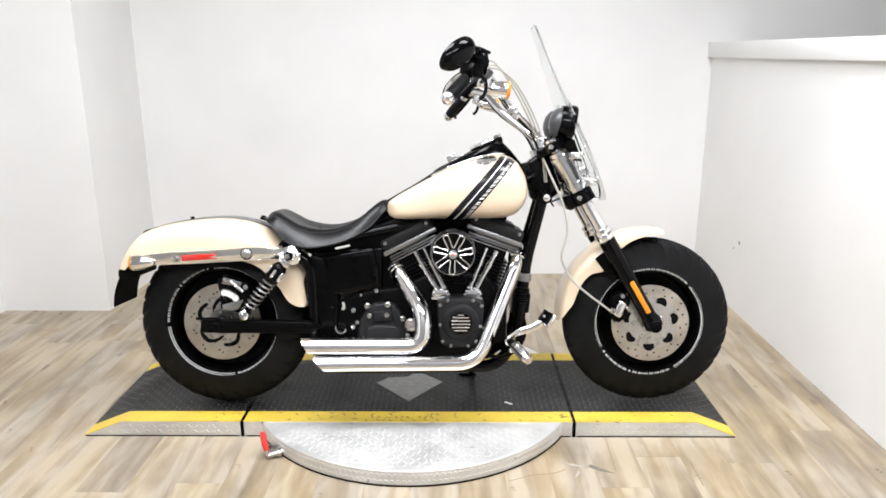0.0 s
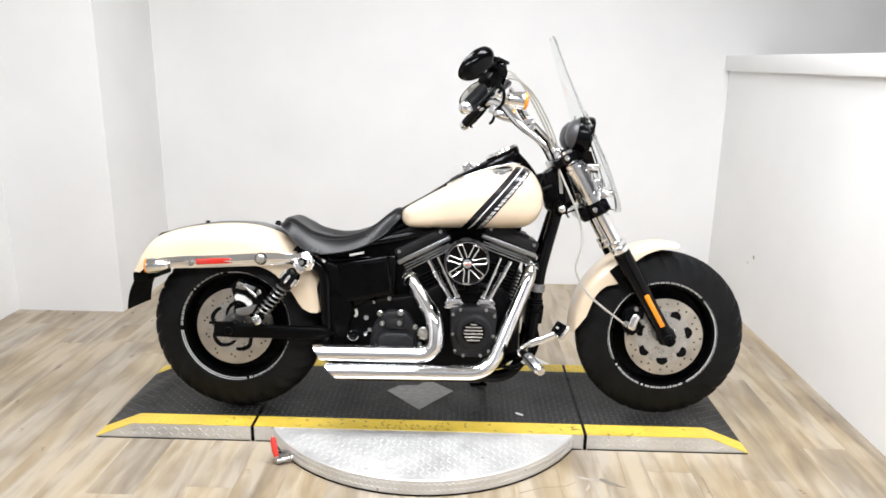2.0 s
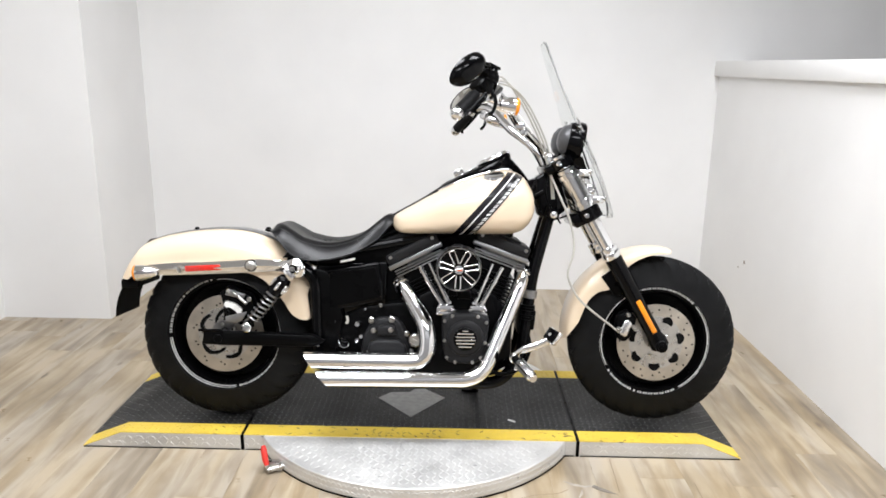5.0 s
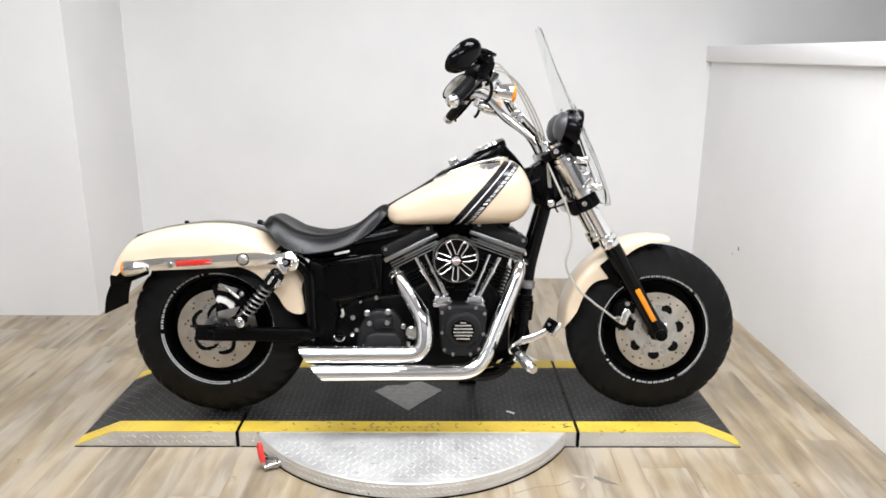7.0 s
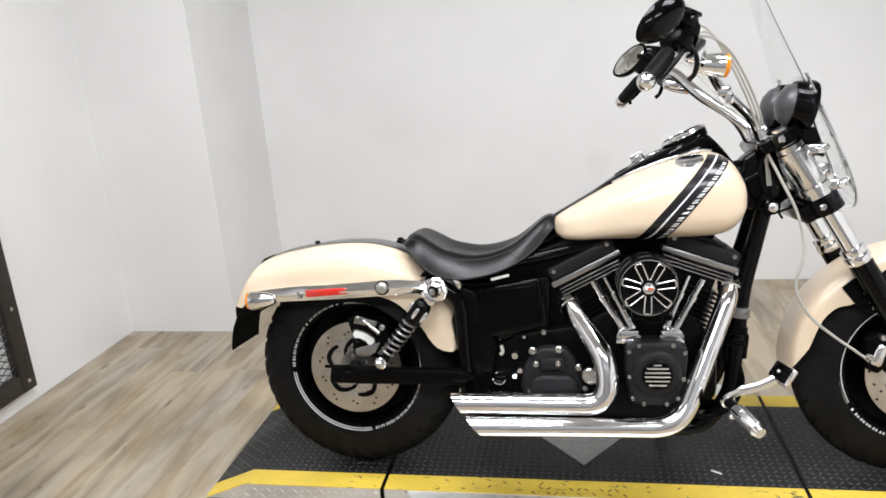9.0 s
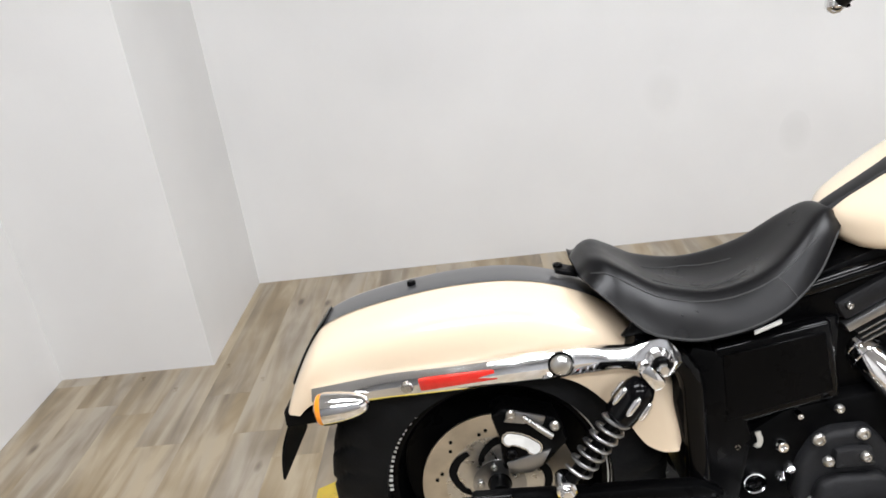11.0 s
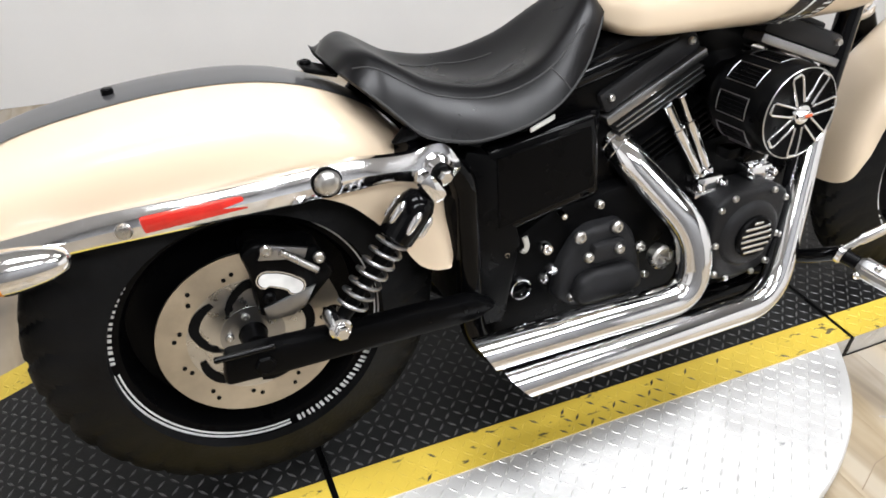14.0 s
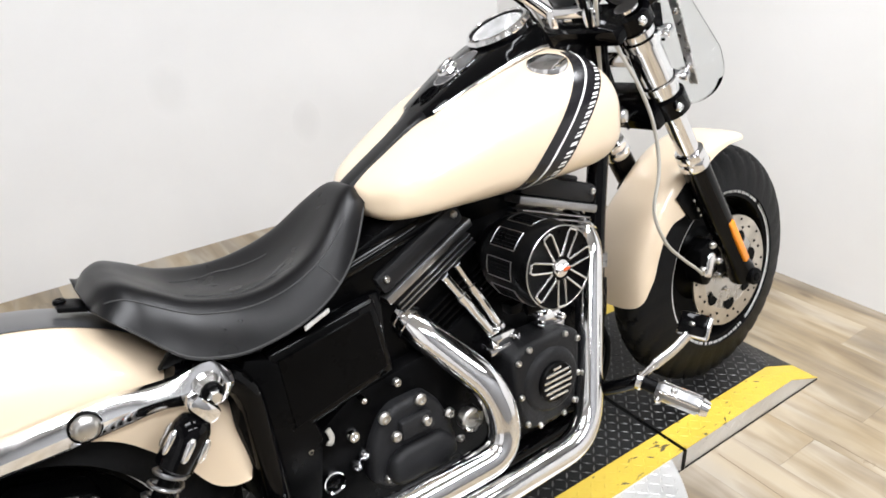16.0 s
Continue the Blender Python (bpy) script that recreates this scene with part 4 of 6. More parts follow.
    cyl(bm, hi - Vector((0, s * 0.030, 0)), hi + Vector((0, s * 0.008, 0)), 0.0215, 20, 0.006)
    cyl(bm, hi + Vector((0, s * 0.014, 0)), hi + Vector((0, s * 0.030, 0)), 0.0105, 6, 0.003)
    box(bm, hi - d * 0.024, (0.027, 0.038, 0.050), 0.011, Euler((0, -0.6, 0)).to_matrix())
    part("upper_eye", bm, CHROME, shock)
    bm = B()
    cyl(bm, hi + Vector((0, s * 0.006, 0)), hi + Vector((0, s * 0.016, 0)), 0.015, 20, 0.003)
    part("rubber_bush", bm, SATIN, shock, "black rubber bush")


build_strut(-1)
build_strut(1)

# rear brake caliper
bm = B()
prism(bm, [(0.072, 0.378), (0.070, 0.440), (0.058, 0.486), (0.080, 0.500), (0.168, 0.474), (0.188, 0.425), (0.142, 0.378)], -0.124, -0.066, 0.008)
cal = part("rear_caliper", bm, SATIN, bike, "black rear brake caliper")
bm = B()
spine = spline([(0.088, 0, 0.440), (0.101, 0, 0.437), (0.117, 0, 0.429), (0.128, 0, 0.420)], 5)


def bean(w, y0, y1):
    """A flat bean-shaped plate of half width w along the spine."""
    a, b = spine[0], spine[-1]
    da, db = (spine[1] - a).normalized(), (b - spine[-2]).normalized()
    out = []
    for k in range(7):
        t = math.pi * (0.5 + k / 6)
        out.append(a + da * math.cos(t) * w + Vector((-da.z, 0, da.x)) * math.sin(t) * w)
    out += [p + Vector((-0.5, 0, -0.87)) * w * (0.80 if 2 < i < len(spine) - 3 else 0.96) for i, p in enumerate(spine)][2:-2]
    for k in range(7):
        t = math.pi * (-0.5 + k / 6)
        out.append(b + db * math.cos(t) * w + Vector((-db.z, 0, db.x)) * math.sin(t) * w)
    out += [p + Vector((0.42, 0, 0.91)) * w * 0.97 for p in spine][-3:1:-1]
    return prism(B(), [(p.x, p.z) for p in out], y0, y1, 0)


part("caliper_insert", bean(0.0148, -0.126, -0.120), BRIGHT, cal, "bright bean-shaped metal insert")
part("insert_groove", bean(0.0127, -0.1264, -0.1255), SATIN, cal)
part("insert_face", bean(0.0113, -0.1272, -0.1260), WHITE_MARK, cal, "pale face of the insert")
bm = B()
prism(bm, [(0.082, 0.372), (0.078, 0.396), (0.126, 0.408), (0.158, 0.416), (0.140, 0.384), (0.120, 0.372)], -0.127, -0.100, 0.003)
part("caliper_foot", bm, ALLOY, cal, "bare grey metal foot of the caliper")
bm = B()
cyl(bm, (0.112, -0.132, 0.484), (0.160, -0.140, 0.446), 0.0055, 10, 0.001)
part("caliper_pin", bm, STEEL, cal)
bm = B()
prism(bm, [(0.080, 0.474), (0.092, 0.496), (0.152, 0.478), (0.146, 0.462), (0.102, 0.470)], -0.128, -0.122, 0.002)
part("caliper_plate", bm, ALLOY, cal, "bare metal plate")
for x, z in ((0.094, 0.488), (0.166, 0.460), (0.088, 0.412)):
    part("caliper_bolt", bolt(B(), (x, -0.126, z), 0.009, 0.008), STEEL if z > 0.42 else SATIN, cal)

# -- front end --
FD = Vector((0.499, 0, -0.867))
FT = Vector((1.449, 0, 0.661))


def fork_at(k, y):
    p = FT - FD * k
    return Vector((p.x, y, p.z))


for s in (-1, 1):
    y = 0.110 * s
    leg = part("fork_leg", tube(B(), [fork_at(-0.01, y), fork_at(0.375, y)], 0.0235, 24), CHROME, bike, "chrome fork tube with black lower leg")
    bm = B()
    lathe(bm, [(0.0235, 0), (0.031, 0.002), (0.033, 0.012), (0.031, 0.020), (0.033, 0.024), (0.034, 0.040), (0.030, 0.046), (0.0235, 0.046)], fork_at(0.014, y), FD, 28)
    part("fork_seal", bm, CHROME, leg, "ribbed chrome fork seal collar")
    bm = B()
    lathe(bm, [(0.0235, 0), (0.0305, 0.002), (0.0305, 0.18), (0.027, 0.22), (0.0275, 0.318), (0.033, 0.333), (0.033, 0.363), (0.022, 0.373), (0, 0.373)], fork_at(-0.030, y), FD, 28)
    part("fork_lower", bm, BLACK, leg, "gloss black lower fork leg")
    bm = B()
    cyl(bm, (1.641, y * 0.75, 0.326), (1.641, y * 1.38, 0.326), 0.021, 20, 0.003)
    bolt(bm, (1.641, y * 1.38, 0.326), 0.012, 0.004, (0, s, 0))
    part("axle_end", bm, SATIN, leg)
    bm = B()
    a, c = fork_at(-0.200, y), fork_at(-0.333, y)
    rot = Matrix((FD, Vector((0, 1, 0)), FD.cross(Vector((0, 1, 0))))).transposed()
    box(bm, a.lerp(c, 0.5) + Vector((0.002, s * 0.029, 0.001)), (0.130, 0.010, 0.018), 0.003, rot)
    part("fork_reflector", bm, AMBER, leg, "long amber reflector")
    # chrome cover between the clamps
    bm = B()
    lathe(bm, [(0.026, 0), (0.034, 0.003), (0.034, 0.155), (0.026, 0.158)], fork_at(0.327, y), FD, 28)
    part("fork_cover", bm, CHROME, leg, "chrome fork cover")
    for kk in (0.300, 0.195):
        bm = B()
        q = fork_at(kk, y)
        lathe(bm, [(0.036, -0.010), (0.040, -0.008), (0.040, 0.008), (0.036, 0.010)], q, FD, 24)
        box(bm, q + Vector((0.048, s * 0.005, 0.008)), (0.046, 0.026, 0.024), 0.005)
        ball(bm, q + Vector((0.068, s * 0.008, 0.012)), 0.014, (1, 1, 0.8))
        cyl(bm, q + Vector((0.050, s * 0.006, 0.010)), q + Vector((0.056, s * 0.028, 0.004)), 0.009, 12, 0.002)
        part("screen_clamp", bm, CHROME, leg, "chrome windscreen clamp")
for kk, h in ((0.145, 0.024), (0.348, 0.018)):
    bm = B()
    q = fork_at(kk, 0)
    u = FD
    v = Vector((-FD.z, 0, FD.x))
    poly = [(q + u * a + v * b) for a, b in ((-h, 0.035), (h, 0.035), (h, -0.066), (-h, -0.066))]
    prism(bm, [(p.x, p.z) for p in poly], -0.125, 0.125, 0.010)
    for s in (-1, 1):
        lathe(bm, [(0.030, -h), (0.041, -h + 0.004), (0.041, h - 0.004), (0.030, h)], fork_at(kk, 0.11 * s), FD, 24)
    clamp = part("triple_clamp", bm, BLACK, bike, "gloss black fork clamp")
    part("clamp_bolt", bolt(B(), fork_at(kk - 0.005, -0.150) + Vector((-0.02, 0, 0)), 0.009, 0.008), CHROME, clamp)

# front fender
FP, FQ = [], []
for k in range(13):
    a = 180 - 97 * k / 12
    ca, sa = math.cos(radians(a)), math.sin(radians(a))
    r = interp(a, [(74, 0.342), (100, 0.345), (140, 0.342), (186, 0.328)])
    rq = interp(a, [(74, 0.330), (95, 0.318), (112, 0.295), (124, 0.262), (132, 0.258), (142, 0.284), (160, 0.286), (170, 0.288), (180, 0.296)])
    FP.append((FW.x + r * ca, FW.z + r * sa))
    aq = radians(a if a < 164 else 164 + (a - 164) * 0.35)
    FQ.append((FW.x + rq * math.cos(aq), FW.z + rq * math.sin(aq)))
front_fender, FPs, FQs = fender_shell("front_fender", FP, FQ, 0.084, CREAM, "cream painted steel front fender", power=0.5)
for s in (-1, 1):
    bm = B()
    prism(bm, [(1.420, 0.560), (1.470, 0.600), (1.520, 0.535), (1.500, 0.490), (1.465, 0.50)], s * 0.082, s * 0.090, 0.003)
    for p in ((1.478, 0.545), (1.492, 0.52), (1.500, 0.505)):
        part("bracket_bolt", bolt(B(), (p[0], s * 0.090, p[1]), 0.006, 0.005, (0, s, 0)), STEEL, front_fender)
    part("fender_bracket", bm, SATIN, front_fender, "black fender bracket")

# front brake caliper and hose
bm = B()
prism(bm, [(1.475, 0.375), (1.478, 0.432), (1.515, 0.452), (1.548, 0.425), (1.538, 0.365), (1.508, 0.335), (1.484, 0.345)], -0.106, -0.058, 0.008)
cal = part("front_caliper", bm, SATIN, bike, "black front brake caliper")
bm = B()
tube(bm, spline([(1.498, -0.108, 0.362), (1.506, -0.109, 0.380), (1.512, -0.109, 0.398), (1.522, -0.108, 0.412)], 4), [0.011] + [0.0145] * 11 + [0.011], 12, flat=0.35)
part("caliper_insert", bm, BRIGHT, cal, "bare metal insert")
for p in ((1.515, 0.437), (1.538, 0.392), (1.482, 0.385)):
    part("caliper_bolt", bolt(B(), (p[0], -0.106, p[1]), 0.009, 0.010), STEEL, cal)
part("brake_hose", tube(B(), spline([(1.220, -0.10, 0.931), (1.258, -0.125, 0.843), (1.290, -0.13, 0.772), (1.308, -0.13, 0.70), (1.308, -0.13, 0.646), (1.292, -0.13, 0.572), (1.330, -0.128, 0.495), (1.390, -0.122, 0.440), (1.450, -0.114, 0.395), (1.484, -0.106, 0.368)], 8), 0.0038, 10), HOSE, bike, "braided grey brake hose")

# headlamps
for s in (-1, 1):
    c = Vector((1.293, 0.078 * s, 1.046))
    ax = Vector((1, 0, -0.22)).normalized()
    bowl = part("headlamp", lathe(B(), [(0, -0.052), (0.024, -0.048), (0.046, -0.035), (0.056, -0.016), (0.058, -0.006), (0.056, 0.004)], c, ax, 36), BOWL, bike, "grey headlamp bowl with a black front ring")
    part("lamp_ring", lathe(B(), [(0.0575, -0.018), (0.061, -0.016), (0.066, 0.008), (0.070, 0.018), (0.070, 0.030), (0.066, 0.036), (0.060, 0.028)], c, ax, 36), BLACK, bowl, "gloss black ring round the lamp")
    part("headlamp_lens", lathe(B(), [(0.060, 0.027), (0.050, 0.034), (0.025, 0.038), (0, 0.039)], c, ax, 36), CLEAR, bowl, "clear headlamp lens")
    part("reflector_bowl", lathe(B(), [(0.059, 0.028), (0.045, 0.0), (0.02, -0.018), (0, -0.020)], c, ax, 36), CHROME, bowl)
    bm = B()
    tube(bm, spline([c + Vector((-0.01, 0, -0.055)), c + Vector((-0.005, 0.01 * -s, -0.09)), fork_at(0.34, 0.08 * s)], 5), 0.012, 12)
    part("headlamp_bracket", bm, CHROME, bowl)
    bm = B()
    rows = []
    for k in range(7):
        t = k / 6
        x, z, w = 1.300 + 0.030 * t, 1.000 - 0.075 * t, 0.046 - 0.014 * t
        rows.append([(x - 0.030 + 0.010 * t, 0.078 * s - w * 0.8, z), (x - 0.034 + 0.010 * t, 0.078 * s, z - 0.004), (x - 0.030 + 0.010 * t, 0.078 * s + w * 0.8, z), (x + 0.026, 0.078 * s + w, z - 0.010), (x + 0.030, 0.078 * s, z - 0.014), (x + 0.026, 0.078 * s - w, z - 0.010)])
    V = sheet(bm, rows, close=True)
    bm.faces.new(V[0][::-1]), bm.faces.new(V[-1])
    part("lamp_shroud", bm, BLACK, bowl, "black shroud under the headlamp")
bm = B()
box(bm, (1.350, 0, 0.930), (0.05, 0.17, 0.03), 0.008)
box(bm, (1.385, 0, 0.880), (0.035, 0.15, 0.035), 0.008)
part("lamp_bar", bm, CHROME, bike, "chrome lamp bar")

# windscreen
bm = B()
rows = []
for k in range(41):
    t = 1 - (1 - k / 40) ** 1.35
    z = 1.392 - 0.615 * t
    cx = 1.190 + 0.368 * (1.395 - z)
    w = (0.060 + 0.166 * min(1.0, t * 1.25) ** 1.3) * (1.0 if t < 0.84 else 0.40 + 0.60 * math.sqrt(max(0.0, 1 - ((t - 0.84) / 0.16) ** 2)))
    w *= 1.0 if t > 0.05 else 0.45 + 0.55 * math.sqrt(max(0.0, 1 - ((0.05 - t) / 0.05) ** 2))
    bulge = 0.016 + 0.034 * max(0.0, min(1.0, (1.26 - z) / 0.30))
    front, back = [], []
    for q in range(-10, 11):
        v = q / 10
        x = cx + bulge * (1 - v * v) - 0.004
        front.append((x + 0.0013, w * v, z + 0.0006)), back.append((x, w * v, z))
    rows.append(front + back[::-1])
V = sheet(bm, rows, close=True)
for R_ in (V[0], V[-1]):
    for k in range(20):
        bm.faces.new((R_[k], R_[k + 1], R_[40 - k], R_[41 - k]))
screen_ob = part("windscreen", bm, CLEAR, bike, "clear acrylic windscreen", angle=60)
screen_ob.visible_shadow = False
for s in (-1, 1):
    part("screen_brace", tube(B(), [(1.318, 0.08 * s, 1.05), (1.400, 0.08 * s, 0.84)], 0.0035, 8), CHROME, screen_ob)
    bm = B()
    rows = []
    for k in range(13):
        z = 1.125 - 0.305 * k / 12
        x = 1.190 + 0.368 * (1.395 - z) + (0.016 + 0.034 * max(0.0, min(1.0, (1.26 - z) / 0.30))) * 0.62 - 0.0065
        rows.append([(x + 0.002, s * 0.115, z), (x - 0.002, s * 0.115, z), (x - 0.004, s * 0.137, z), (x, s * 0.137, z)])
    V = sheet(bm, rows, close=True)
    bm.faces.new(V[0][::-1]), bm.faces.new(V[-1])
    part("screen_strip", bm, STEEL, screen_ob, "grey metal mounting strip")
    for z in (1.09, 0.97, 0.86):
        part("strip_screw", bolt(B(), (1.190 + 0.368 * (1.395 - z) + (0.016 + 0.034 * max(0.0, min(1.0, (1.26 - z) / 0.30))) * 0.62 - 0.008, s * 0.126, z), 0.007, 0.006, (-1, 0, -0.3)), CHROME, screen_ob)

# -- handlebar and what it carries --
for s in (-1, 1):
    bm = tube(B(), rounded([(1.232, 0.0, 0.985), (1.228, 0.050 * s, 0.985), (1.170, 0.080 * s, 1.040), (1.090, 0.140 * s, 1.110), (1.035, 0.235 * s, 1.185), (0.985, 0.310 * s, 1.203), (0.940, 0.360 * s, 1.170), (0.908, 0.40 * s, 1.134)], 0.04), 0.0127, 16)
    bar = part("handlebar", bm, CHROME, bike, "tall chrome handlebar half")
    bm = B()
    tube(bm, [(0.946, 0.352 * s, 1.176), (0.940, 0.360 * s, 1.170), (0.896, 0.414 * s, 1.120), (0.892, 0.420 * s, 1.114)], [0.015, 0.0195, 0.0195, 0.0185], 20)
    part("grip", bm, RUBBER, bar, "black rubber grip")
    bm = B()
    lathe(bm, [(0.0165, -0.004), (0.0205, 0.002), (0.0215, 0.012), (0.018, 0.022), (0.010, 0.028), (0, 0.029)], (0.893, 0.419 * s, 1.115), (-0.54, 0.62 * s, -0.56), 20)
    part("bar_end", bm, CHROME, bar)
    bm = B()
    box(bm, (0.965, 0.335 * s, 1.205), (0.055, 0.060, 0.048), 0.010, Euler((0, 0.5, -0.8 * s)).to_matrix())
    box(bm, (0.985, 0.325 * s, 1.232), (0.060, 0.050, 0.036), 0.010, Euler((0, 0.3, -0.8 * s)).to_matrix())
    box(bm, (0.968, 0.345 * s, 1.240), (0.05, 0.06, 0.018), 0.006, Euler((0, 0.3, -0.8 * s)).to_matrix())
    part("switch_housing", bm, SATIN, bar, "black switch and reservoir housing")
    bm = B()
    tube(bm, spline([(0.985, 0.345 * s, 1.190), (0.962, 0.375 * s, 1.160), (0.930, 0.405 * s, 1.125), (0.915, 0.425 * s, 1.112), (0.918, 0.432 * s, 1.100)], 5), 0.006, 10, flat=0.6)
    part("hand_lever", bm, SATIN, bar, "black hand lever")
    bm = B()
    cyl(bm, (1.000, 0.300 * s, 1.222), (0.992, 0.312 * s, 1.262), 0.023, 20, 0.004)
    box(bm, (0.992, 0.312 * s, 1.266), (0.056, 0.044, 0.010), 0.003, Euler((0, 0.2, -0.8 * s)).to_matrix())
    part("fluid_reservoir", bm, BLACK, bar, "small black fluid reservoir")
    bm = B()
    tube(bm, spline([(0.996, 0.322 * s, 1.190), (1.010, 0.334 * s, 1.160), (1.004, 0.344 * s, 1.128), (0.990, 0.350 * s, 1.112)], 5), [0.008] * 4 + [0.006] * 12, 10)
    part("lever_bracket", bm, SATIN, bar, "black curved lever bracket")
    bm = B()
    box(bm, (1.008, 0.312 * s, 1.180), (0.030, 0.034, 0.060), 0.006, Euler((0, 0.4, -0.6 * s)).to_matrix())
    cyl(bm, (1.015, 0.305 * s, 1.160), (1.030, 0.296 * s, 1.132), 0.0075, 12, 0.001)
    part("bar_clamp", bm, CHROME, bar, "chrome lever clamp")
    for j in range(2):
        part("switch_wire", tube(B(), spline([(0.985, (0.322 - 0.01 * j) * s, 1.200), (1.030 + 0.01 * j, 0.262 * s, 1.172), (1.085 + 0.01 * j, 0.158 * s, 1.098), (1.172, 0.092 * s, 1.024), (1.215, 0.070 * s, 0.945)], 6), 0.0034, 8), SATIN, bar, "black switch wire")
    # mirror
    bm = B()
    tube(bm, spline([(0.985, 0.335 * s, 1.235), (0.985, 0.375 * s, 1.262), (0.955, 0.410 * s, 1.262), (0.935, 0.42 * s, 1.25)], 5), 0.006, 10)
    part("mirror_stem", bm, SATIN, bar)
    rot = Euler((radians(-40 * s), radians(24), radians(44 * s))).to_matrix().to_4x4()
    m = Matrix.Translation((0.914, 0.425 * s, 1.243)) @ rot
    bm = B()
    prof = []
    for k in range(13):
        t = k / 12
        prof.append((0.070 * math.sin(math.pi / 2 * t) ** 0.6, 0.036 * math.cos(math.pi / 2 * t)))
    lathe(bm, prof, (0, 0, 0), (1, 0, 0), 32)
    bmesh.ops.transform(bm, matrix=m @ Matrix.Diagonal((1, 1.0, 0.62, 1)), verts=bm.verts)
    part("mirror", bm, BLACK, bar, "oval black mirror shell")
    bm = B()
    lathe(bm, [(0, -0.002), (0.058, -0.002), (0.061, -0.0005), (0.058, 0.002), (0, 0.002)], (0, 0, 0), (1, 0, 0), 32)
    bmesh.ops.transform(bm, matrix=m @ Matrix.Diagonal((1, 1.0, 0.62, 1)), verts=bm.verts)
    part("mirror_glass", bm, MIRROR, bar, "mirror glass")
    # bullet turn signal
    c = Vector((1.078, 0.292 * s, 1.144))
    ax = Vector((-1, 0, 0.12)).normalized()
    sig = part("turn_signal", lathe(B(), [(0, 0.074), (0.007, 0.073), (0.0135, 0.0685), (0.019, 0.059), (0.0235, 0.046), (0.027, 0.027), (0.0288, 0.008), (0.0288, 0), (0, 0)], c, ax, 28), CHROME, bike, "chrome bullet-shaped turn signal")
    part("lens", lathe(B(), [(0, -0.014), (0.018, -0.013), (0.027, -0.008), (0.0287, 0), (0.02, 0.002), (0, 0.002)], c, ax, 28), AMBER, sig, "amber lens")
    bm = B()
    cyl(bm, c + Vector((-0.03, 0, 0.004)), (0.998, 0.318 * s, 1.19), 0.008, 12, 0.001)
    part("stem", bm, CHROME, sig)
    # control cables
    for j in range(3):
        dy, dx = 0.012 * j, 0.012 * j
        bm = tube(B(), spline([(0.985, (0.325 - dy) * s, 1.215), (1.035 + dx, (0.29 - dy) * s, 1.235 - 0.012 * j), (1.105 + dx, (0.21 - dy) * s, 1.16), (1.180 + dx, (0.12 - dy) * s, 1.04), (1.222 + dx * 0.5, (0.08 - dy) * s, 0.93), (1.235 + dx * 0.3, 0.07 * s, 0.84)], 7), 0.0029, 8)
        part("control_cable", bm, HOSE, bike, "pale grey control cable")
bm = B()
for s in (-1, 1):
    box(bm, (1.224, 0.05 * s, 0.965), (0.034, 0.030, 0.070), 0.008, Euler((0, -0.3, 0)).to_matrix())
box(bm, (1.216, 0, 0.99), (0.03, 0.13, 0.02), 0.006, Euler((0, -0.3, 0)).to_matrix())
part("riser", bm, CHROME, bike, "chrome handlebar riser")
bm = B()
box(bm, (1.105, -0.128, 1.092), (0.036, 0.026, 0.026), 0.006)
box(bm, (1.120, -0.118, 1.074), (0.022, 0.022, 0.03), 0.005)
part("cable_clip", bm, CHROME, bike)


# -- fuel tank --
T_TOP = [(0.664, 0.742), (0.672, 0.760), (0.733, 0.798), (0.845, 0.859), (0.919, 0.891), (1.02, 0.922), (1.085, 0.928), (1.130, 0.905), (1.158, 0.860), (1.168, 0.815)]
T_BOT = [(0.664, 0.732), (0.672, 0.712), (0.70, 0.698), (0.80, 0.699), (0.914, 0.700), (1.06, 0.702), (1.112, 0.710), (1.145, 0.736), (1.168, 0.785)]
T_W = [(0.664, 0.030), (0.672, 0.062), (0.70, 0.112), (0.76, 0.148), (0.86, 0.181), (0.96, 0.198), (1.05, 0.202), (1.11, 0.196), (1.145, 0.178), (1.162, 0.148), (1.168, 0.095)]


def tank_point(x, a):
    """A point of the tank's skin: a is 0 at the top, 90 degrees on the -y flank, 180 at the bottom."""
    zt, zb, w = interp(x, T_TOP), interp(x, T_BOT), interp(x, T_W)
    zm = zb + 0.36 * (zt - zb)
    ca, sa = math.cos(a), math.sin(a)
    y = -w * math.copysign(abs(sa) ** 0.66, sa)
    z = zm + (zt - zm) * abs(ca) ** 0.66 if ca > 0 else zm - (zm - zb) * abs(ca) ** 0.62
    return Vector((x, y, z))


def tank_skin(x, a, lift):
    e = 0.004
    p = tank_point(x, a)
    du = tank_point(min(x + e, 1.166), a) - tank_point(x - e, a)
    dv = tank_point(x, a + 0.03) - tank_point(x, a - 0.03)
    n = du.cross(dv).normalized()
    if n.dot(p - Vector((x, 0, 0.80))) < 0:
        n = -n
    return p + n * lift


rows = []
xs = [0.664 + 0.504 * (0.5 - 0.5 * math.cos(math.pi * k / 56)) for k in range(57)]
for x in xs:
    rows.append([tank_point(x, 2 * math.pi * k / 64) for k in range(64)])
bm = B()
V = sheet(bm, rows, close=True)
bm.faces.new(V[0][::-1]), bm.faces.new(V[-1])
tank = part("fuel_tank", bm, CREAM, bike, "cream painted teardrop fuel tank with black stripe", angle=70)


def band_x(a, s, sign):
    """Where across the tank the slanting stripe lies; s runs from its rear edge to its front edge."""
    x = 0.95
    for _ in range(30):
        z = tank_point(min(max(x, 0.68), 1.15), sign * a).z
        x = 0.880 + 0.074 * s + (z - 0.706) * (0.88 - 0.04 * s)
    return x


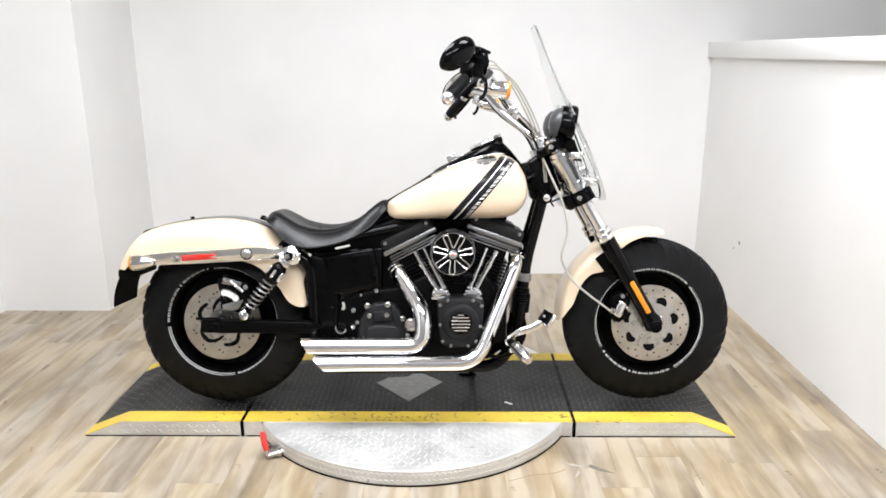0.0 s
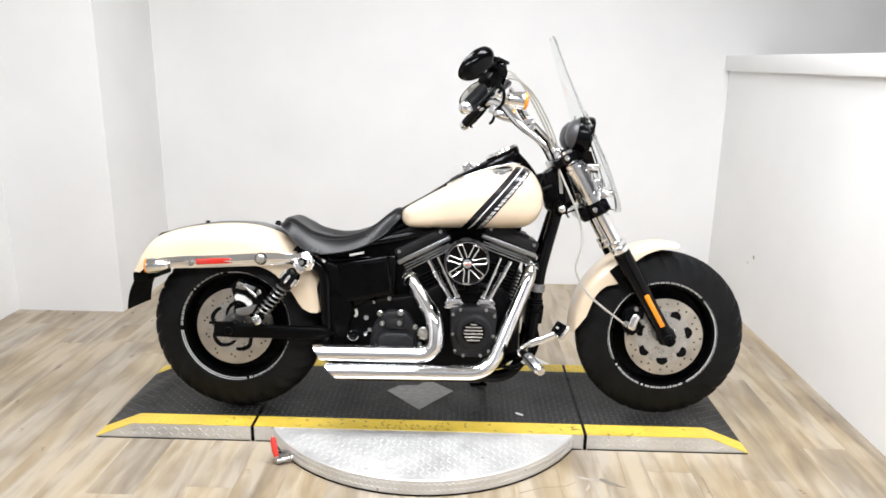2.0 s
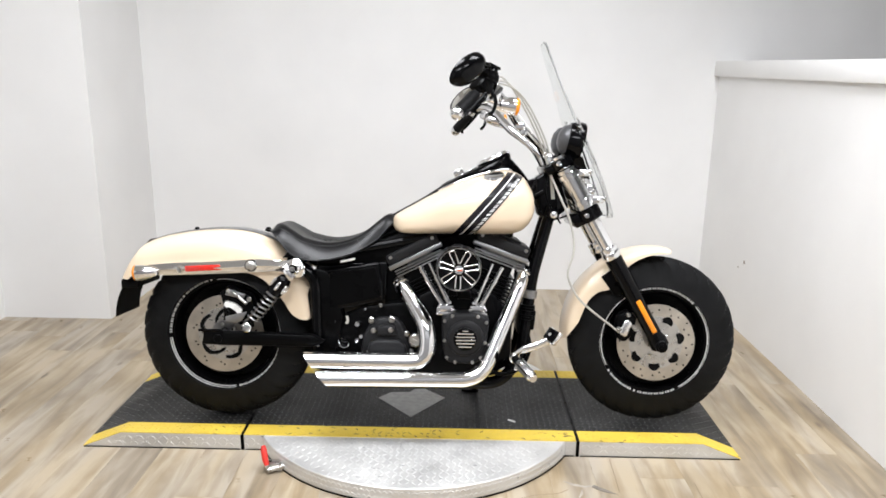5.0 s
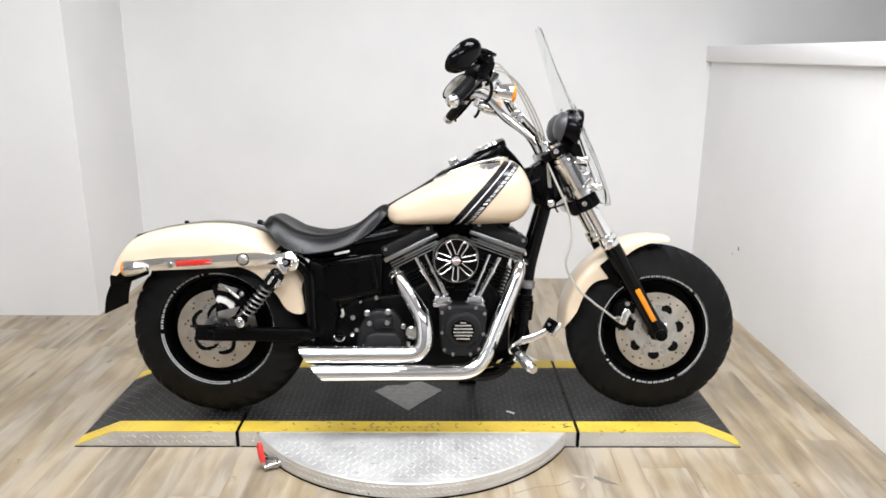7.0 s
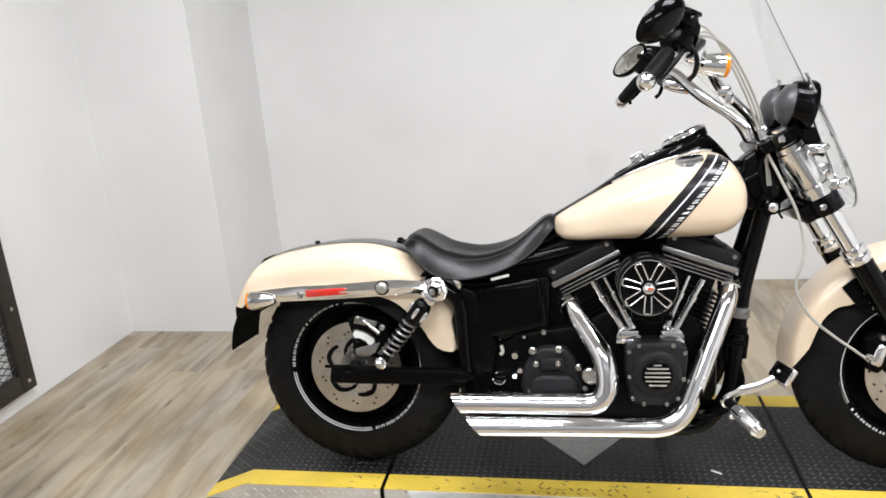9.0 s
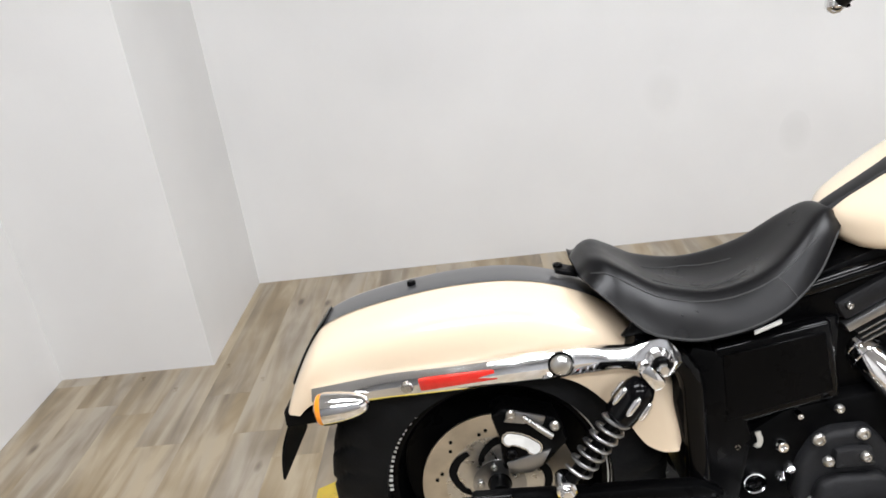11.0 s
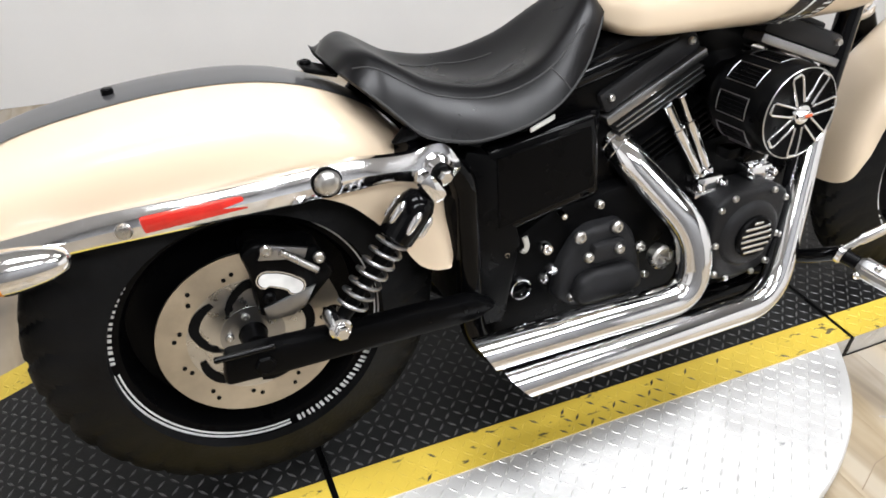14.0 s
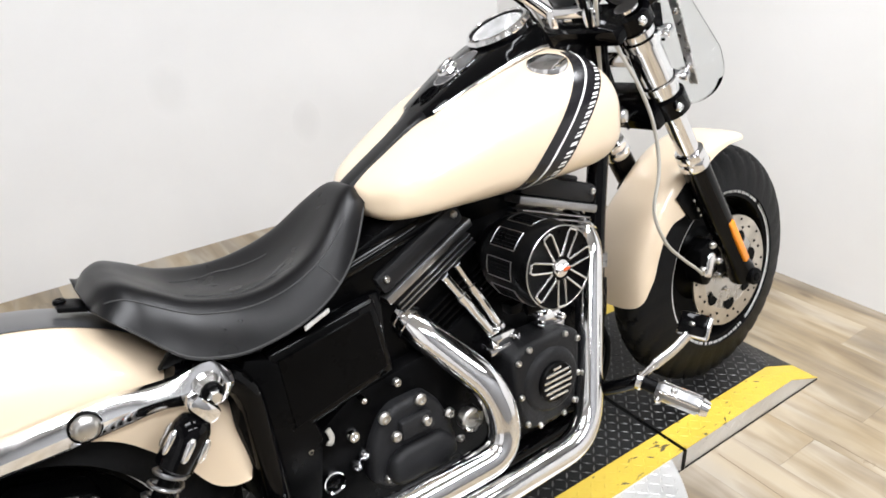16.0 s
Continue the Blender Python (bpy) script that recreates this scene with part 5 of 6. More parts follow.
def band(bm, s0, s1, a0, a1, lift, sign, n=28, m=3):
    rows = []
    for k in range(n + 1):
        a = a0 + (a1 - a0) * k / n
        rows.append([tank_skin(band_x(a, s0 + (s1 - s0) * q / m, sign), sign * a, lift) for q in range(m + 1)])
    sheet(bm, rows)


A0, A1 = radians(24), radians(166)
for sign in (1, -1):
    bm = B()
    band(bm, 0, 1, A0, A1, 0.0012, sign, 40, 5)
    part("tank_stripe", bm, STRIPE, tank, "black slanting stripe")
    bm = B()
    band(bm, 0.36, 0.43, A0, A1, 0.0020, sign, 40, 1)
    part("pin_line", bm, WHITE_MARK, tank, "thin white pin line")
    rnd = random.Random(3)
    n = 17
    run = [radians(152 - 0.1375 * k) for k in range(817)]
    line = [tank_skin(band_x(a, 0.77, sign), sign * a, 0.002) for a in run]
    far = [0.0]
    for a, c in zip(line, line[1:]):
        far.append(far[-1] + (c - a).length)

    def at(t):
        i = min(k for k in range(817) if far[k] >= t * far[-1] - 1e-9)
        return run[i]
    for k in range(n):
        cuts = rnd.choice(((0.12, 0.32, 0.50, 0.72), (0.12, 0.36, 0.56, 0.74), (0.28, 0.56), (0.12, 0.30, 0.48, 0.76)))
        for q in range(0, len(cuts), 2):
            bm = B()
            band(bm, 0.74, 0.92, at((k + cuts[q]) / n), at((k + cuts[q + 1]) / n), 0.0020, sign, 2, 1)
            part("stripe_bar", bm, WHITE_MARK, tank, "short white bar on the stripe")

# centre console, strap, dial, caps
C_LINE = [(0.660, 0.762, 0.021), (0.70, 0.785, 0.022), (0.77, 0.825, 0.025), (0.808, 0.849, 0.031), (0.838, 0.869, 0.052), (0.90, 0.905, 0.067), (0.97, 0.939, 0.076), (1.025, 0.961, 0.078), (1.071, 0.978, 0.070), (1.108, 0.950, 0.050), (1.150, 0.900, 0.028)]
rows_s, rows_c = [], []
L3 = spline([(x, w, z) for x, z, w in C_LINE], 5)
for p in L3:
    x, w, z = p.x, p.y, p.z
    base = interp(x, T_TOP) - 0.012
    prof = [(-w * 1.05, base), (-w, base + (z - base) * 0.62), (-w * 0.82, base + (z - base) * 0.93), (-w * 0.4, z), (w * 0.4, z), (w * 0.82, base + (z - base) * 0.93), (w, base + (z - base) * 0.62), (w * 1.05, base)]
    row = [Vector((x, y, zz)) for y, zz in prof]
    (rows_s if x < 0.817 else rows_c).append(row)
rows_s.append(rows_c[0])
bm = B()
V = sheet(bm, rows_s, close=True)
bm.faces.new(V[0][::-1]), bm.faces.new(V[-1])
part("tank_strap", bm, LEATHER, tank, "black leather tank strap")
bm = B()
V = sheet(bm, rows_c, close=True)
bm.faces.new(V[0][::-1]), bm.faces.new(V[-1])
part("console", bm, BLACK, tank, "gloss black tank console")
for s in (-1, 1):
    edge = [Vector((x, s * (w + 0.001), interp(x, T_TOP) + 0.002)) for x, z, w in ((q.x, q.z, q.y) for q in L3) if 0.830 < x < 1.09]
    part("console_trim", tube(B(), edge, 0.0042, 10, flat=0.8), CHROME, tank, "chrome trim along the console")


def console_top(x):
    """Height of the console's ridge at x."""
    for p, q in zip(L3, L3[1:]):
        if p.x <= x <= q.x:
            return p.z + (q.z - p.z) * (x - p.x) / (q.x - p.x)
    return L3[-1].z


def console_oval(x0, x1, half, lift):
    mid, run = (x0 + x1) / 2, (x1 - x0) / 2
    rows = []
    for k in range(25):
        x = mid - run * math.cos(math.pi * k / 24)
        hw = half * math.sin(math.pi * k / 24) ** 0.8 + 0.0004
        rows.append([Vector((x, hw * q / 2, console_top(x) + lift)) for q in (-2, -1, 0, 1, 2)])
    return rows


oval = console_oval(0.874, 0.966, 0.024, 0.0014)
bm = B()
sheet(bm, oval)
part("switch_panel", bm, GREY_STRIPE, tank, "dark grey oval panel round the switch")
ring = [r[0] for r in oval] + [r[-1] for r in oval[::-1]]
part("panel_rim", tube(B(), ring + [ring[0]], 0.0013, 6), CHROME, tank)
oval = console_oval(0.838, 0.872, 0.016, 0.0014)
ring = [r[0] for r in oval] + [r[-1] for r in oval[::-1]]
part("console_groove", tube(B(), ring + [ring[0]], 0.0012, 6), SATIN, tank)
ax = Vector((-0.42, 0, 0.907))
c = Vector((1.038, 0, 0.939))
part("speedometer", lathe(B(), [(0.058, 0), (0.063, 0.02), (0.063, 0.033), (0.058, 0.036)], c, ax, 48), BLACK, tank, "round speedometer with a thin chrome bezel")
part("bezel", lathe(B(), [(0.0625, 0.032), (0.0640, 0.036), (0.0600, 0.043), (0.0545, 0.0445), (0.0530, 0.040)], c, ax, 48), CHROME, tank, "thin chrome bezel")
part("dial_face", lathe(B(), [(0, 0.039), (0.054, 0.039)], c, ax, 48), DIAL, tank)
bm = B()
u, v = ax.orthogonal().normalized(), ax.cross(ax.orthogonal()).normalized()
for k in range(24):
    a = 2 * math.pi * k / 24
    d = u * math.cos(a) + v * math.sin(a)
    tube(bm, [c + ax * 0.0393 + d * 0.043, c + ax * 0.0393 + d * 0.048], 0.0006, 4)
part("dial_marks", bm, WHITE_MARK, tank)
part("dial_trim", lathe(B(), [(0.050, 0.0392), (0.0505, 0.0415), (0.0535, 0.0425)], c, ax, 48), SATIN, tank)
bm = B()
ax2 = Vector((-0.5, 0, 0.866))
lathe(bm, [(0.030, 0), (0.030, 0.006), (0.024, 0.010), (0.020, 0.010), (0.020, 0.022), (0.016, 0.026), (0, 0.026)], (0.912, 0, 0.897), ax2, 32)
box(bm, Vector((0.912, 0, 0.897)) + ax2 * 0.03, (0.036, 0.010, 0.014), 0.004, Euler((0, -0.52, 0)).to_matrix())
part("ignition_switch", bm, CHROME, tank, "chrome ignition switch")
for s in (-1, 1):
    p = tank_point(1.022, radians(30) * -s)
    nrm = ((tank_skin(1.022, radians(30) * -s, 0.01) - p).normalized() + Vector((0, 0, 0.25))).normalized()
    p = p + nrm * 0.001
    part("fuel_cap", lathe(B(), [(0.037, -0.016), (0.037, -0.002), (0.035, 0.002), (0.030, 0.004), (0.016, 0.005), (0, 0.0055)], p, nrm, 40), CHROME, tank, "chrome fuel cap")

# -- seat --
S_TOP = [(0.232, 0.706), (0.25, 0.724), (0.276, 0.731), (0.31, 0.716), (0.36, 0.690), (0.453, 0.676), (0.547, 0.700), (0.622, 0.750), (0.655, 0.765), (0.682, 0.752)]
S_BOT = [(0.232, 0.698), (0.25, 0.683), (0.275, 0.660), (0.318, 0.619), (0.36, 0.604), (0.408, 0.599), (0.517, 0.618), (0.608, 0.664), (0.655, 0.715), (0.682, 0.740)]
S_W = [(0.232, 0.090), (0.25, 0.116), (0.30, 0.150), (0.38, 0.168), (0.46, 0.168), (0.54, 0.150), (0.60, 0.117), (0.65, 0.076), (0.682, 0.040)]


def seat_point(x, a):
    """A point of the seat's skin: a dished top up to 62 degrees, a sloping side panel down to 100, the underside beyond."""
    zt, zb, w = interp(x, S_TOP), interp(x, S_BOT), interp(x, S_W)
    a = (a + math.pi) % (2 * math.pi) - math.pi
    d, side = abs(a) / radians(100), -math.copysign(1.0, a)
    if d <= 1:
        dish = 0.026 * max(0.0, 1 - ((x - 0.44) / 0.19) ** 2)
        if d < 0.62:
            t = d / 0.62
            z = zt - dish * (1 - t ** 2.4) - 0.010 * t ** 6
        else:
            u = (d - 0.62) / 0.38
            z = zt - 0.010 + (zb + 0.008 - zt + 0.010) * (0.62 * u + 0.38 * u ** 2.2)
        return Vector((x, side * w * d, z))
    u = min(1.0, (d - 1) / 0.8)
    return Vector((x, side * w * (1 - u ** 1.5), zb + 0.008 * (1 - u) ** 2))


rows = []
for k in range(61):
    x = 0.232 + 0.45 * (0.5 - 0.5 * math.cos(math.pi * k / 60))
    rows.append([seat_point(x, 2 * math.pi * q / 72) for q in range(72)])
bm = B()
V = sheet(bm, rows, close=True)
bm.faces.new(V[0][::-1]), bm.faces.new(V[-1])
seat = part("seat", bm, LEATHER, bike, "black leather solo seat", angle=75)
bm = B()
for s in (1, -1):
    tube(bm, [seat_point(0.25 + 0.37 * k / 40, s * radians(73)) for k in range(41)], 0.0014, 6)
    tube(bm, [seat_point(0.262 + 0.40 * k / 40, s * radians(99)) for k in range(41)], 0.0018, 6)
    tube(bm, [seat_point(0.545 + 0.02 * k / 12, s * radians(73 + 25 * k / 12)) for k in range(13)], 0.0012, 6)
    tube(bm, [seat_point(0.36 + 0.16 * k / 30, s * radians(38 - 14 * abs(k / 15 - 1))) for k in range(31)], 0.0014, 6)
part("seat_seam", bm, STITCH, seat, "sewn seam")
bm = B()
box(bm, (0.222, 0, 0.692), (0.05, 0.05, 0.008), 0.003, Euler((0, 0.28, 0)).to_matrix())
bolt(bm, (0.205, 0, 0.701), 0.009, 0.006, (0, 0, 1))
part("seat_tab", bm, SATIN, seat)
bm = B()
box(bm, (0.517, -0.140, 0.607), (0.052, 0.003, 0.008), 0.001, Euler((0.2, -0.17, 0.30)).to_matrix())
part("seat_label", bm, WHITE_MARK, seat, "small pale label")

# -- engine --
engine = part("crankcase", prism(B(), [(0.44, 0.20), (0.46, 0.38), (0.56, 0.44), (0.72, 0.46), (0.80, 0.50), (0.93, 0.52), (1.04, 0.49), (1.10, 0.40), (1.10, 0.26), (1.04, 0.19), (0.56, 0.165)], -0.108, 0.150, 0.016), SATIN, bike, "black V-twin engine case")


def tilted(base, ang, boxes, bm):
    """Boxes given along (a0, a1), up (u0, u1), across (y0, y1) in a frame that leans by ang degrees."""
    c, s = math.cos(radians(ang)), math.sin(radians(ang))
    for a0, a1, u0, u1, y0, y1, bev in boxes:
        poly = [(base[0] + a * c - u * s, base[1] + a * s + u * c) for a, u in ((a0, u0), (a1, u0), (a1, u1), (a0, u1))]
        prism(bm, poly, y0, y1, bev, 2)
    return bm


for base, ang, nm in (((0.766, 0.591), 26.5, "rear"), ((1.043, 0.611), -19.5, "front")):
    bm = B()
    tilted(base, ang, [(-0.062, 0.062, -0.24, 0.0, -0.085, 0.085, 0.004)], bm)
    cylinder = part(nm + "_cylinder", bm, SATIN, bike, "black finned engine cylinder")
    for k in range(13):
        u = -0.205 + 0.0130 * k
        part("cooling_fin", tilted(base, ang, [(-0.080, 0.080, u, u + 0.0045, -0.100, 0.100, 0.001)], B()), SATIN, cylinder)
    for k in range(3):
        u = -0.008 + 0.0100 * k
        part("head_fin", tilted(base, ang, [(-0.090, 0.090, u, u + 0.0030, -0.102, 0.102, 0.0008)], B()), ALLOY, cylinder, "machined fin of the cylinder head")
    bm = B()
    tilted(base, ang, [(-0.103, 0.103, 0.024, 0.040, -0.104, 0.104, 0.003)], bm)
    part("head_band", bm, ALLOY, cylinder, "grey machined rocker base")
    bm = B()
    tilted(base, ang, [(-0.099, 0.099, 0.040, 0.080, -0.099, 0.099, 0.010), (-0.060, 0.060, 0.078, 0.090, -0.080, 0.080, 0.005)], bm)
    part("rocker_cover", bm, WRINKLE, cylinder, "dark grey rocker cover")
    c_, s_ = math.cos(radians(ang)), math.sin(radians(ang))
    for a in (-0.082, 0.082):
        part("rocker_bolt", bolt(B(), (base[0] + a * c_ - 0.066 * s_, -0.099, base[1] + a * s_ + 0.066 * c_), 0.0068, 0.007), STEEL, cylinder)

# Dark filler blocks, added so gaps round the engine read black.
bm = B()
prism(bm, [(0.825, 0.50), (0.855, 0.66), (0.985, 0.66), (1.005, 0.50)], -0.06, 0.08, 0.01)
part("intake_filler", bm, SATIN, engine)
bm = B()
prism(bm, [(0.66, 0.665), (0.90, 0.735), (1.10, 0.745), (1.10, 0.690), (1.00, 0.650), (0.86, 0.640), (0.68, 0.61)], -0.06, 0.06, 0.008)
part("backbone_filler", bm, SATIN, bike)
bm = B()
prism(bm, [(0.63, 0.36), (0.635, 0.60), (0.70, 0.62), (0.78, 0.50), (0.80, 0.38)], -0.075, 0.09, 0.01)
part("engine_gap_filler", bm, SATIN, bike)

# pushrod tubes and tappet blocks
for top, foot in (((0.769, 0.588), (0.850, 0.449)), ((0.803, 0.598), (0.874, 0.453)), ((1.060, 0.588), (0.986, 0.449)), ((1.024, 0.598), (0.964, 0.453))):
    inner = 0.009 if top[1] > 0.595 else 0.0
    a, b = Vector((top[0], -0.111 + inner, top[1])), Vector((foot[0], -0.122 + inner, foot[1]))
    bm = B()
    tube(bm, [a, a.lerp(b, 0.30), a.lerp(b, 0.31), a.lerp(b, 0.42), a.lerp(b, 0.43), a.lerp(b, 0.93), a.lerp(b, 0.94), b], [0.0085, 0.0085, 0.012, 0.012, 0.0095, 0.0095, 0.013, 0.013], 16)
    part("pushrod_tube", bm, CHROME, engine, "chrome pushrod tube")
for x in (0.862, 0.975):
    bm = B()
    box(bm, (x, -0.118, 0.440), (0.058, 0.046, 0.030), 0.007)
    box(bm, (x, -0.118, 0.424), (0.068, 0.052, 0.012), 0.004)
    for dx in (-0.026, 0.026):
        bolt(bm, (x + dx, -0.142, 0.440), 0.008, 0.008)
    part("tappet_block", bm, CHROME, engine, "chrome tappet block")

# cam cover
CAMP = [(0.846, 0.424), (0.878, 0.442), (0.978, 0.442), (1.012, 0.424), (1.006, 0.340), (0.990, 0.276), (0.958, 0.262), (0.892, 0.262), (0.860, 0.272), (0.848, 0.340)]
bm = B()
prism(bm, [(x + 0.003, z - 0.009) for x, z in CAMP], -0.178, -0.100, 0.012, 3)
cam_cover = part("cam_cover", bm, WRINKLE, bike, "black wrinkle-finish cam cover")
bm = B()
lathe(bm, [(0.066, 0), (0.062, 0.010), (0.056, 0.014), (0.048, 0.016), (0, 0.016)], (0.932, -0.174, 0.346), (0, -1, 0), 40)
part("cover_boss", bm, WRINKLE, cam_cover)
bm = B()
lathe(bm, [(0.040, 0.012), (0.040, 0.020), (0.037, 0.023), (0, 0.023)], (0.932, -0.174, 0.346), (0, -1, 0), 40)
part("timer_cover", bm, SATIN, cam_cover, "round black timer cover")
for k in range(5):
    z = 0.346 - 0.026 + 0.0115 * k
    hw = math.sqrt(max(0.0001, 0.036 ** 2 - (z - 0.346) ** 2)) - 0.002
    part("timer_bar", box(B(), (0.932, -0.198, z), (2 * hw, 0.004, 0.0052), 0.0012), BRIGHT, cam_cover, "machined bar across the timer cover")
part("timer_bar", box(B(), (0.932, -0.198, 0.3755), (0.020, 0.004, 0.005), 0.001), BRIGHT, cam_cover, "machined bar across the timer cover")
for x, z in ((0.857, 0.415), (0.884, 0.432), (0.972, 0.432), (1.002, 0.412), (0.998, 0.340), (0.984, 0.286), (0.955, 0.270), (0.895, 0.270), (0.866, 0.285), (0.857, 0.345)):
    part("cover_bolt", bolt(B(), (x + 0.003, -0.177, z - 0.009), 0.0062, 0.006), STEEL, cam_cover)

# air cleaner
AC = Vector((0.905, -0.254, 0.596))
bm = B()
lathe(bm, [(0.045, -0.170), (0.055, -0.140), (0.070, -0.125), (0.074, -0.110), (0.0755, -0.030), (0.073, -0.004), (0.070, 0.0), (0.064, -0.004), (0, -0.006)], AC, (0, -1, 0), 64)
air = part("air_cleaner", bm, SATIN, bike, "round black air cleaner with a chrome star cover")
for k in range(7):
    a = radians(360 / 7 * k - 93)
    d = Vector((math.cos(a), 0, math.sin(a)))
    e = Vector((-math.sin(a), 0, math.cos(a)))
    loop = [d * 0.020 - e * 0.0072, d * 0.062 - e * 0.0095, d * 0.067 - e * 0.0070, d * 0.067 + e * 0.0070, d * 0.062 + e * 0.0095, d * 0.020 + e * 0.0072]
    part("star_spoke", tube(B(), [AC + Vector((0, -0.003, 0)) + q for q in loop], 0.0021, 8), BRIGHT, air, "chrome outlined star spoke")
bm = lathe(B(), [(0.017, 0), (0.015, 0.005), (0, 0.007)], AC, (0, -1, 0), 20)
part("star_hub", bm, CHROME, air)
bm = tube(B(), [AC + Vector((0.0715 * math.cos(radians(6 * k)), 0.0005, 0.0715 * math.sin(radians(6 * k)))) for k in range(61)], 0.0010, 6)
part("cover_rim", bm, STEEL, air)
bm = B()
tube(bm, [AC + Vector((-0.014, -0.0075, 0)), AC + Vector((-0.010, -0.0075, 0)), AC + Vector((0.010, -0.0075, 0.001)), AC + Vector((0.014, -0.0075, 0.001))], [0.003, 0.0062, 0.0062, 0.003], 12)
part("badge_rim", bm, CHROME, air)
bm = B()
tube(bm, [AC + Vector((-0.004, -0.0098, 0)), AC + Vector((0.010, -0.0098, 0.001))], 0.0044, 10)
part("badge", bm, BADGE, air, "small orange badge")
for k in range(9):
    bm = B()
    a = radians(40 * k + 15)
    for j, (da, y0, y1) in enumerate(((-13, 0.036, 0.098), (13, 0.036, 0.098))):
        b = a + radians(da)
        p = Vector((math.cos(b), 0, math.sin(b))) * 0.0762
        tube(bm, [AC + p + Vector((0, y0, 0)), AC + p + Vector((0, y1, 0))], 0.0008, 6)
    for yy in (0.036, 0.098):
        tube(bm, [AC + Vector((math.cos(a + radians(t)), 0, math.sin(a + radians(t)))) * 0.0762 + Vector((0, yy, 0)) for t in range(-13, 14, 4)], 0.0010, 6)
    part("filter_window", bm, ALLOY, air, "metal outline of a filter window")
bm = B()
for k in range(72):
    a = radians(5 * k)
    if abs((5 * k - 15 + 20) % 40 - 20) < 12:
        p = Vector((math.cos(a), 0, math.sin(a))) * 0.0756
        tube(bm, [AC + p + Vector((0, 0.040, 0)), AC + p + Vector((0, 0.094, 0))], 0.0014, 4)
tagged(part("filter_pleats", bm, SATIN, air), kind="stuff")
bm = B()
box(bm, (0.925, -0.150, 0.495), (0.05, 0.035, 0.028), 0.006)
box(bm, (0.885, -0.145, 0.50), (0.03, 0.03, 0.02), 0.004)
cyl(bm, (0.945, -0.15, 0.492), (0.975, -0.16, 0.495), 0.008, 12, 0.001)
part("fuel_fitting", bm, SATIN, engine, "black intake fitting")

# gearbox
GX, GZ = -0.004, -0.020
gear = part("gearbox_cover", prism(B(), [(x + GX, z + GZ) for x, z in ((0.566, 0.300), (0.578, 0.366), (0.605, 0.408), (0.630, 0.424), (0.695, 0.424), (0.718, 0.398), (0.738, 0.350), (0.746, 0.302), (0.70, 0.272), (0.60, 0.272))], -0.136, -0.090, 0.012, 3), WRINKLE, bike, "black ribbed gearbox cover")
bm = B()
prism(bm, [(x + GX, z + GZ) for x, z in ((0.590, 0.302), (0.600, 0.338), (0.625, 0.350), (0.705, 0.350), (0.728, 0.330), (0.732, 0.300), (0.70, 0.285), (0.61, 0.285))], -0.160, -0.130, 0.012, 3)
prism(bm, [(x + GX, z + GZ) for x, z in ((0.625, 0.362), (0.628, 0.398), (0.69, 0.400), (0.696, 0.364))], -0.152, -0.130, 0.008, 2)
part("cover_bulge", bm, WRINKLE, gear)
for x, z, r in ((0.614, 0.408, 0.0115), (0.686, 0.412, 0.0115), (0.739, 0.361, 0.0105), (0.756, 0.302, 0.008), (0.603, 0.293, 0.007), (0.623, 0.375, 0.0095), (0.684, 0.378, 0.0095), (0.646, 0.462, 0.008)):
    part("gearbox_bolt", bolt(B(), (x + GX - 0.009, -0.136 if z != 0.375 and z != 0.378 else -0.151, z + GZ + 0.007), r, 0.009), STEEL, gear)
bm = B()
lathe(bm, [(0.022, 0), (0.0235, 0.004), (0.0235, 0.018), (0.020, 0.022), (0.015, 0.022), (0.014, 0.018), (0, 0.018)], (0.758, -0.146, 0.331), (0, -1, 0), 32)
box(bm, (0.758, -0.167, 0.331), (0.030, 0.006, 0.006), 0.001, Euler((0, 0.5, 0)).to_matrix())
part("oil_cap", bm, STEEL, engine, "slotted metal oil filler cap")
for x, z, r in ((0.547, 0.317, 0.0095), (0.562, 0.332, 0.0100), (0.549, 0.376, 0.0125), (0.577, 0.432, 0.007), (0.472, 0.385, 0.007)):
    part("case_fitting", bolt(B(), (x, -0.110, z), r, 0.015), CHROME, engine, "chrome fitting on the case")

part("breather_ring", lathe(B(), [(0.016, 0.0), (0.020, 0.001), (0.021, 0.010), (0.0195, 0.013), (0.0170, 0.012), (0.0165, 0.004)], (0.502, -0.109, 0.309), (0, -1, 0), 32), CHROME, engine, "chrome ring on the case")
part("breather_plug", lathe(B(), [(0, 0.006), (0.012, 0.005), (0.0168, 0.003)], (0.502, -0.109, 0.309), (0, -1, 0), 28), BLACK, engine)

# battery box with its cover, and a filler block under the seat
bm = B()
prism(bm, [(0.395, 0.588), (0.655, 0.600), (0.648, 0.430), (0.43, 0.392), (0.405, 0.45)], -0.098, 0.120, 0.014)
bat = part("battery_box", bm, BLACK, bike, "gloss black battery box")
bm = B()
prism(bm, [(0.434, 0.572), (0.626, 0.602), (0.645, 0.460), (0.440, 0.418)], -0.124, -0.092, 0.010, 3)
part("side_cover", bm, BLACK, bat, "gloss black side cover panel")
bm = B()
prism(bm, [(0.449, 0.558), (0.614, 0.583), (0.629, 0.476), (0.455, 0.437)], -0.127, -0.122, 0.002, 1)
part("cover_panel", bm, SATIN, bat, "dark inset panel")
# Dark filler block added to close the gap below the seat.
bm = B()
prism(bm, [(0.395, 0.585), (0.41, 0.622), (0.50, 0.645), (0.62, 0.672), (0.74, 0.715), (0.76, 0.690), (0.655, 0.585)], -0.088, 0.088, 0.006)
part("seat_gap_filler", bm, SATIN, bike, "black filler block added under the seat")
bm = B()
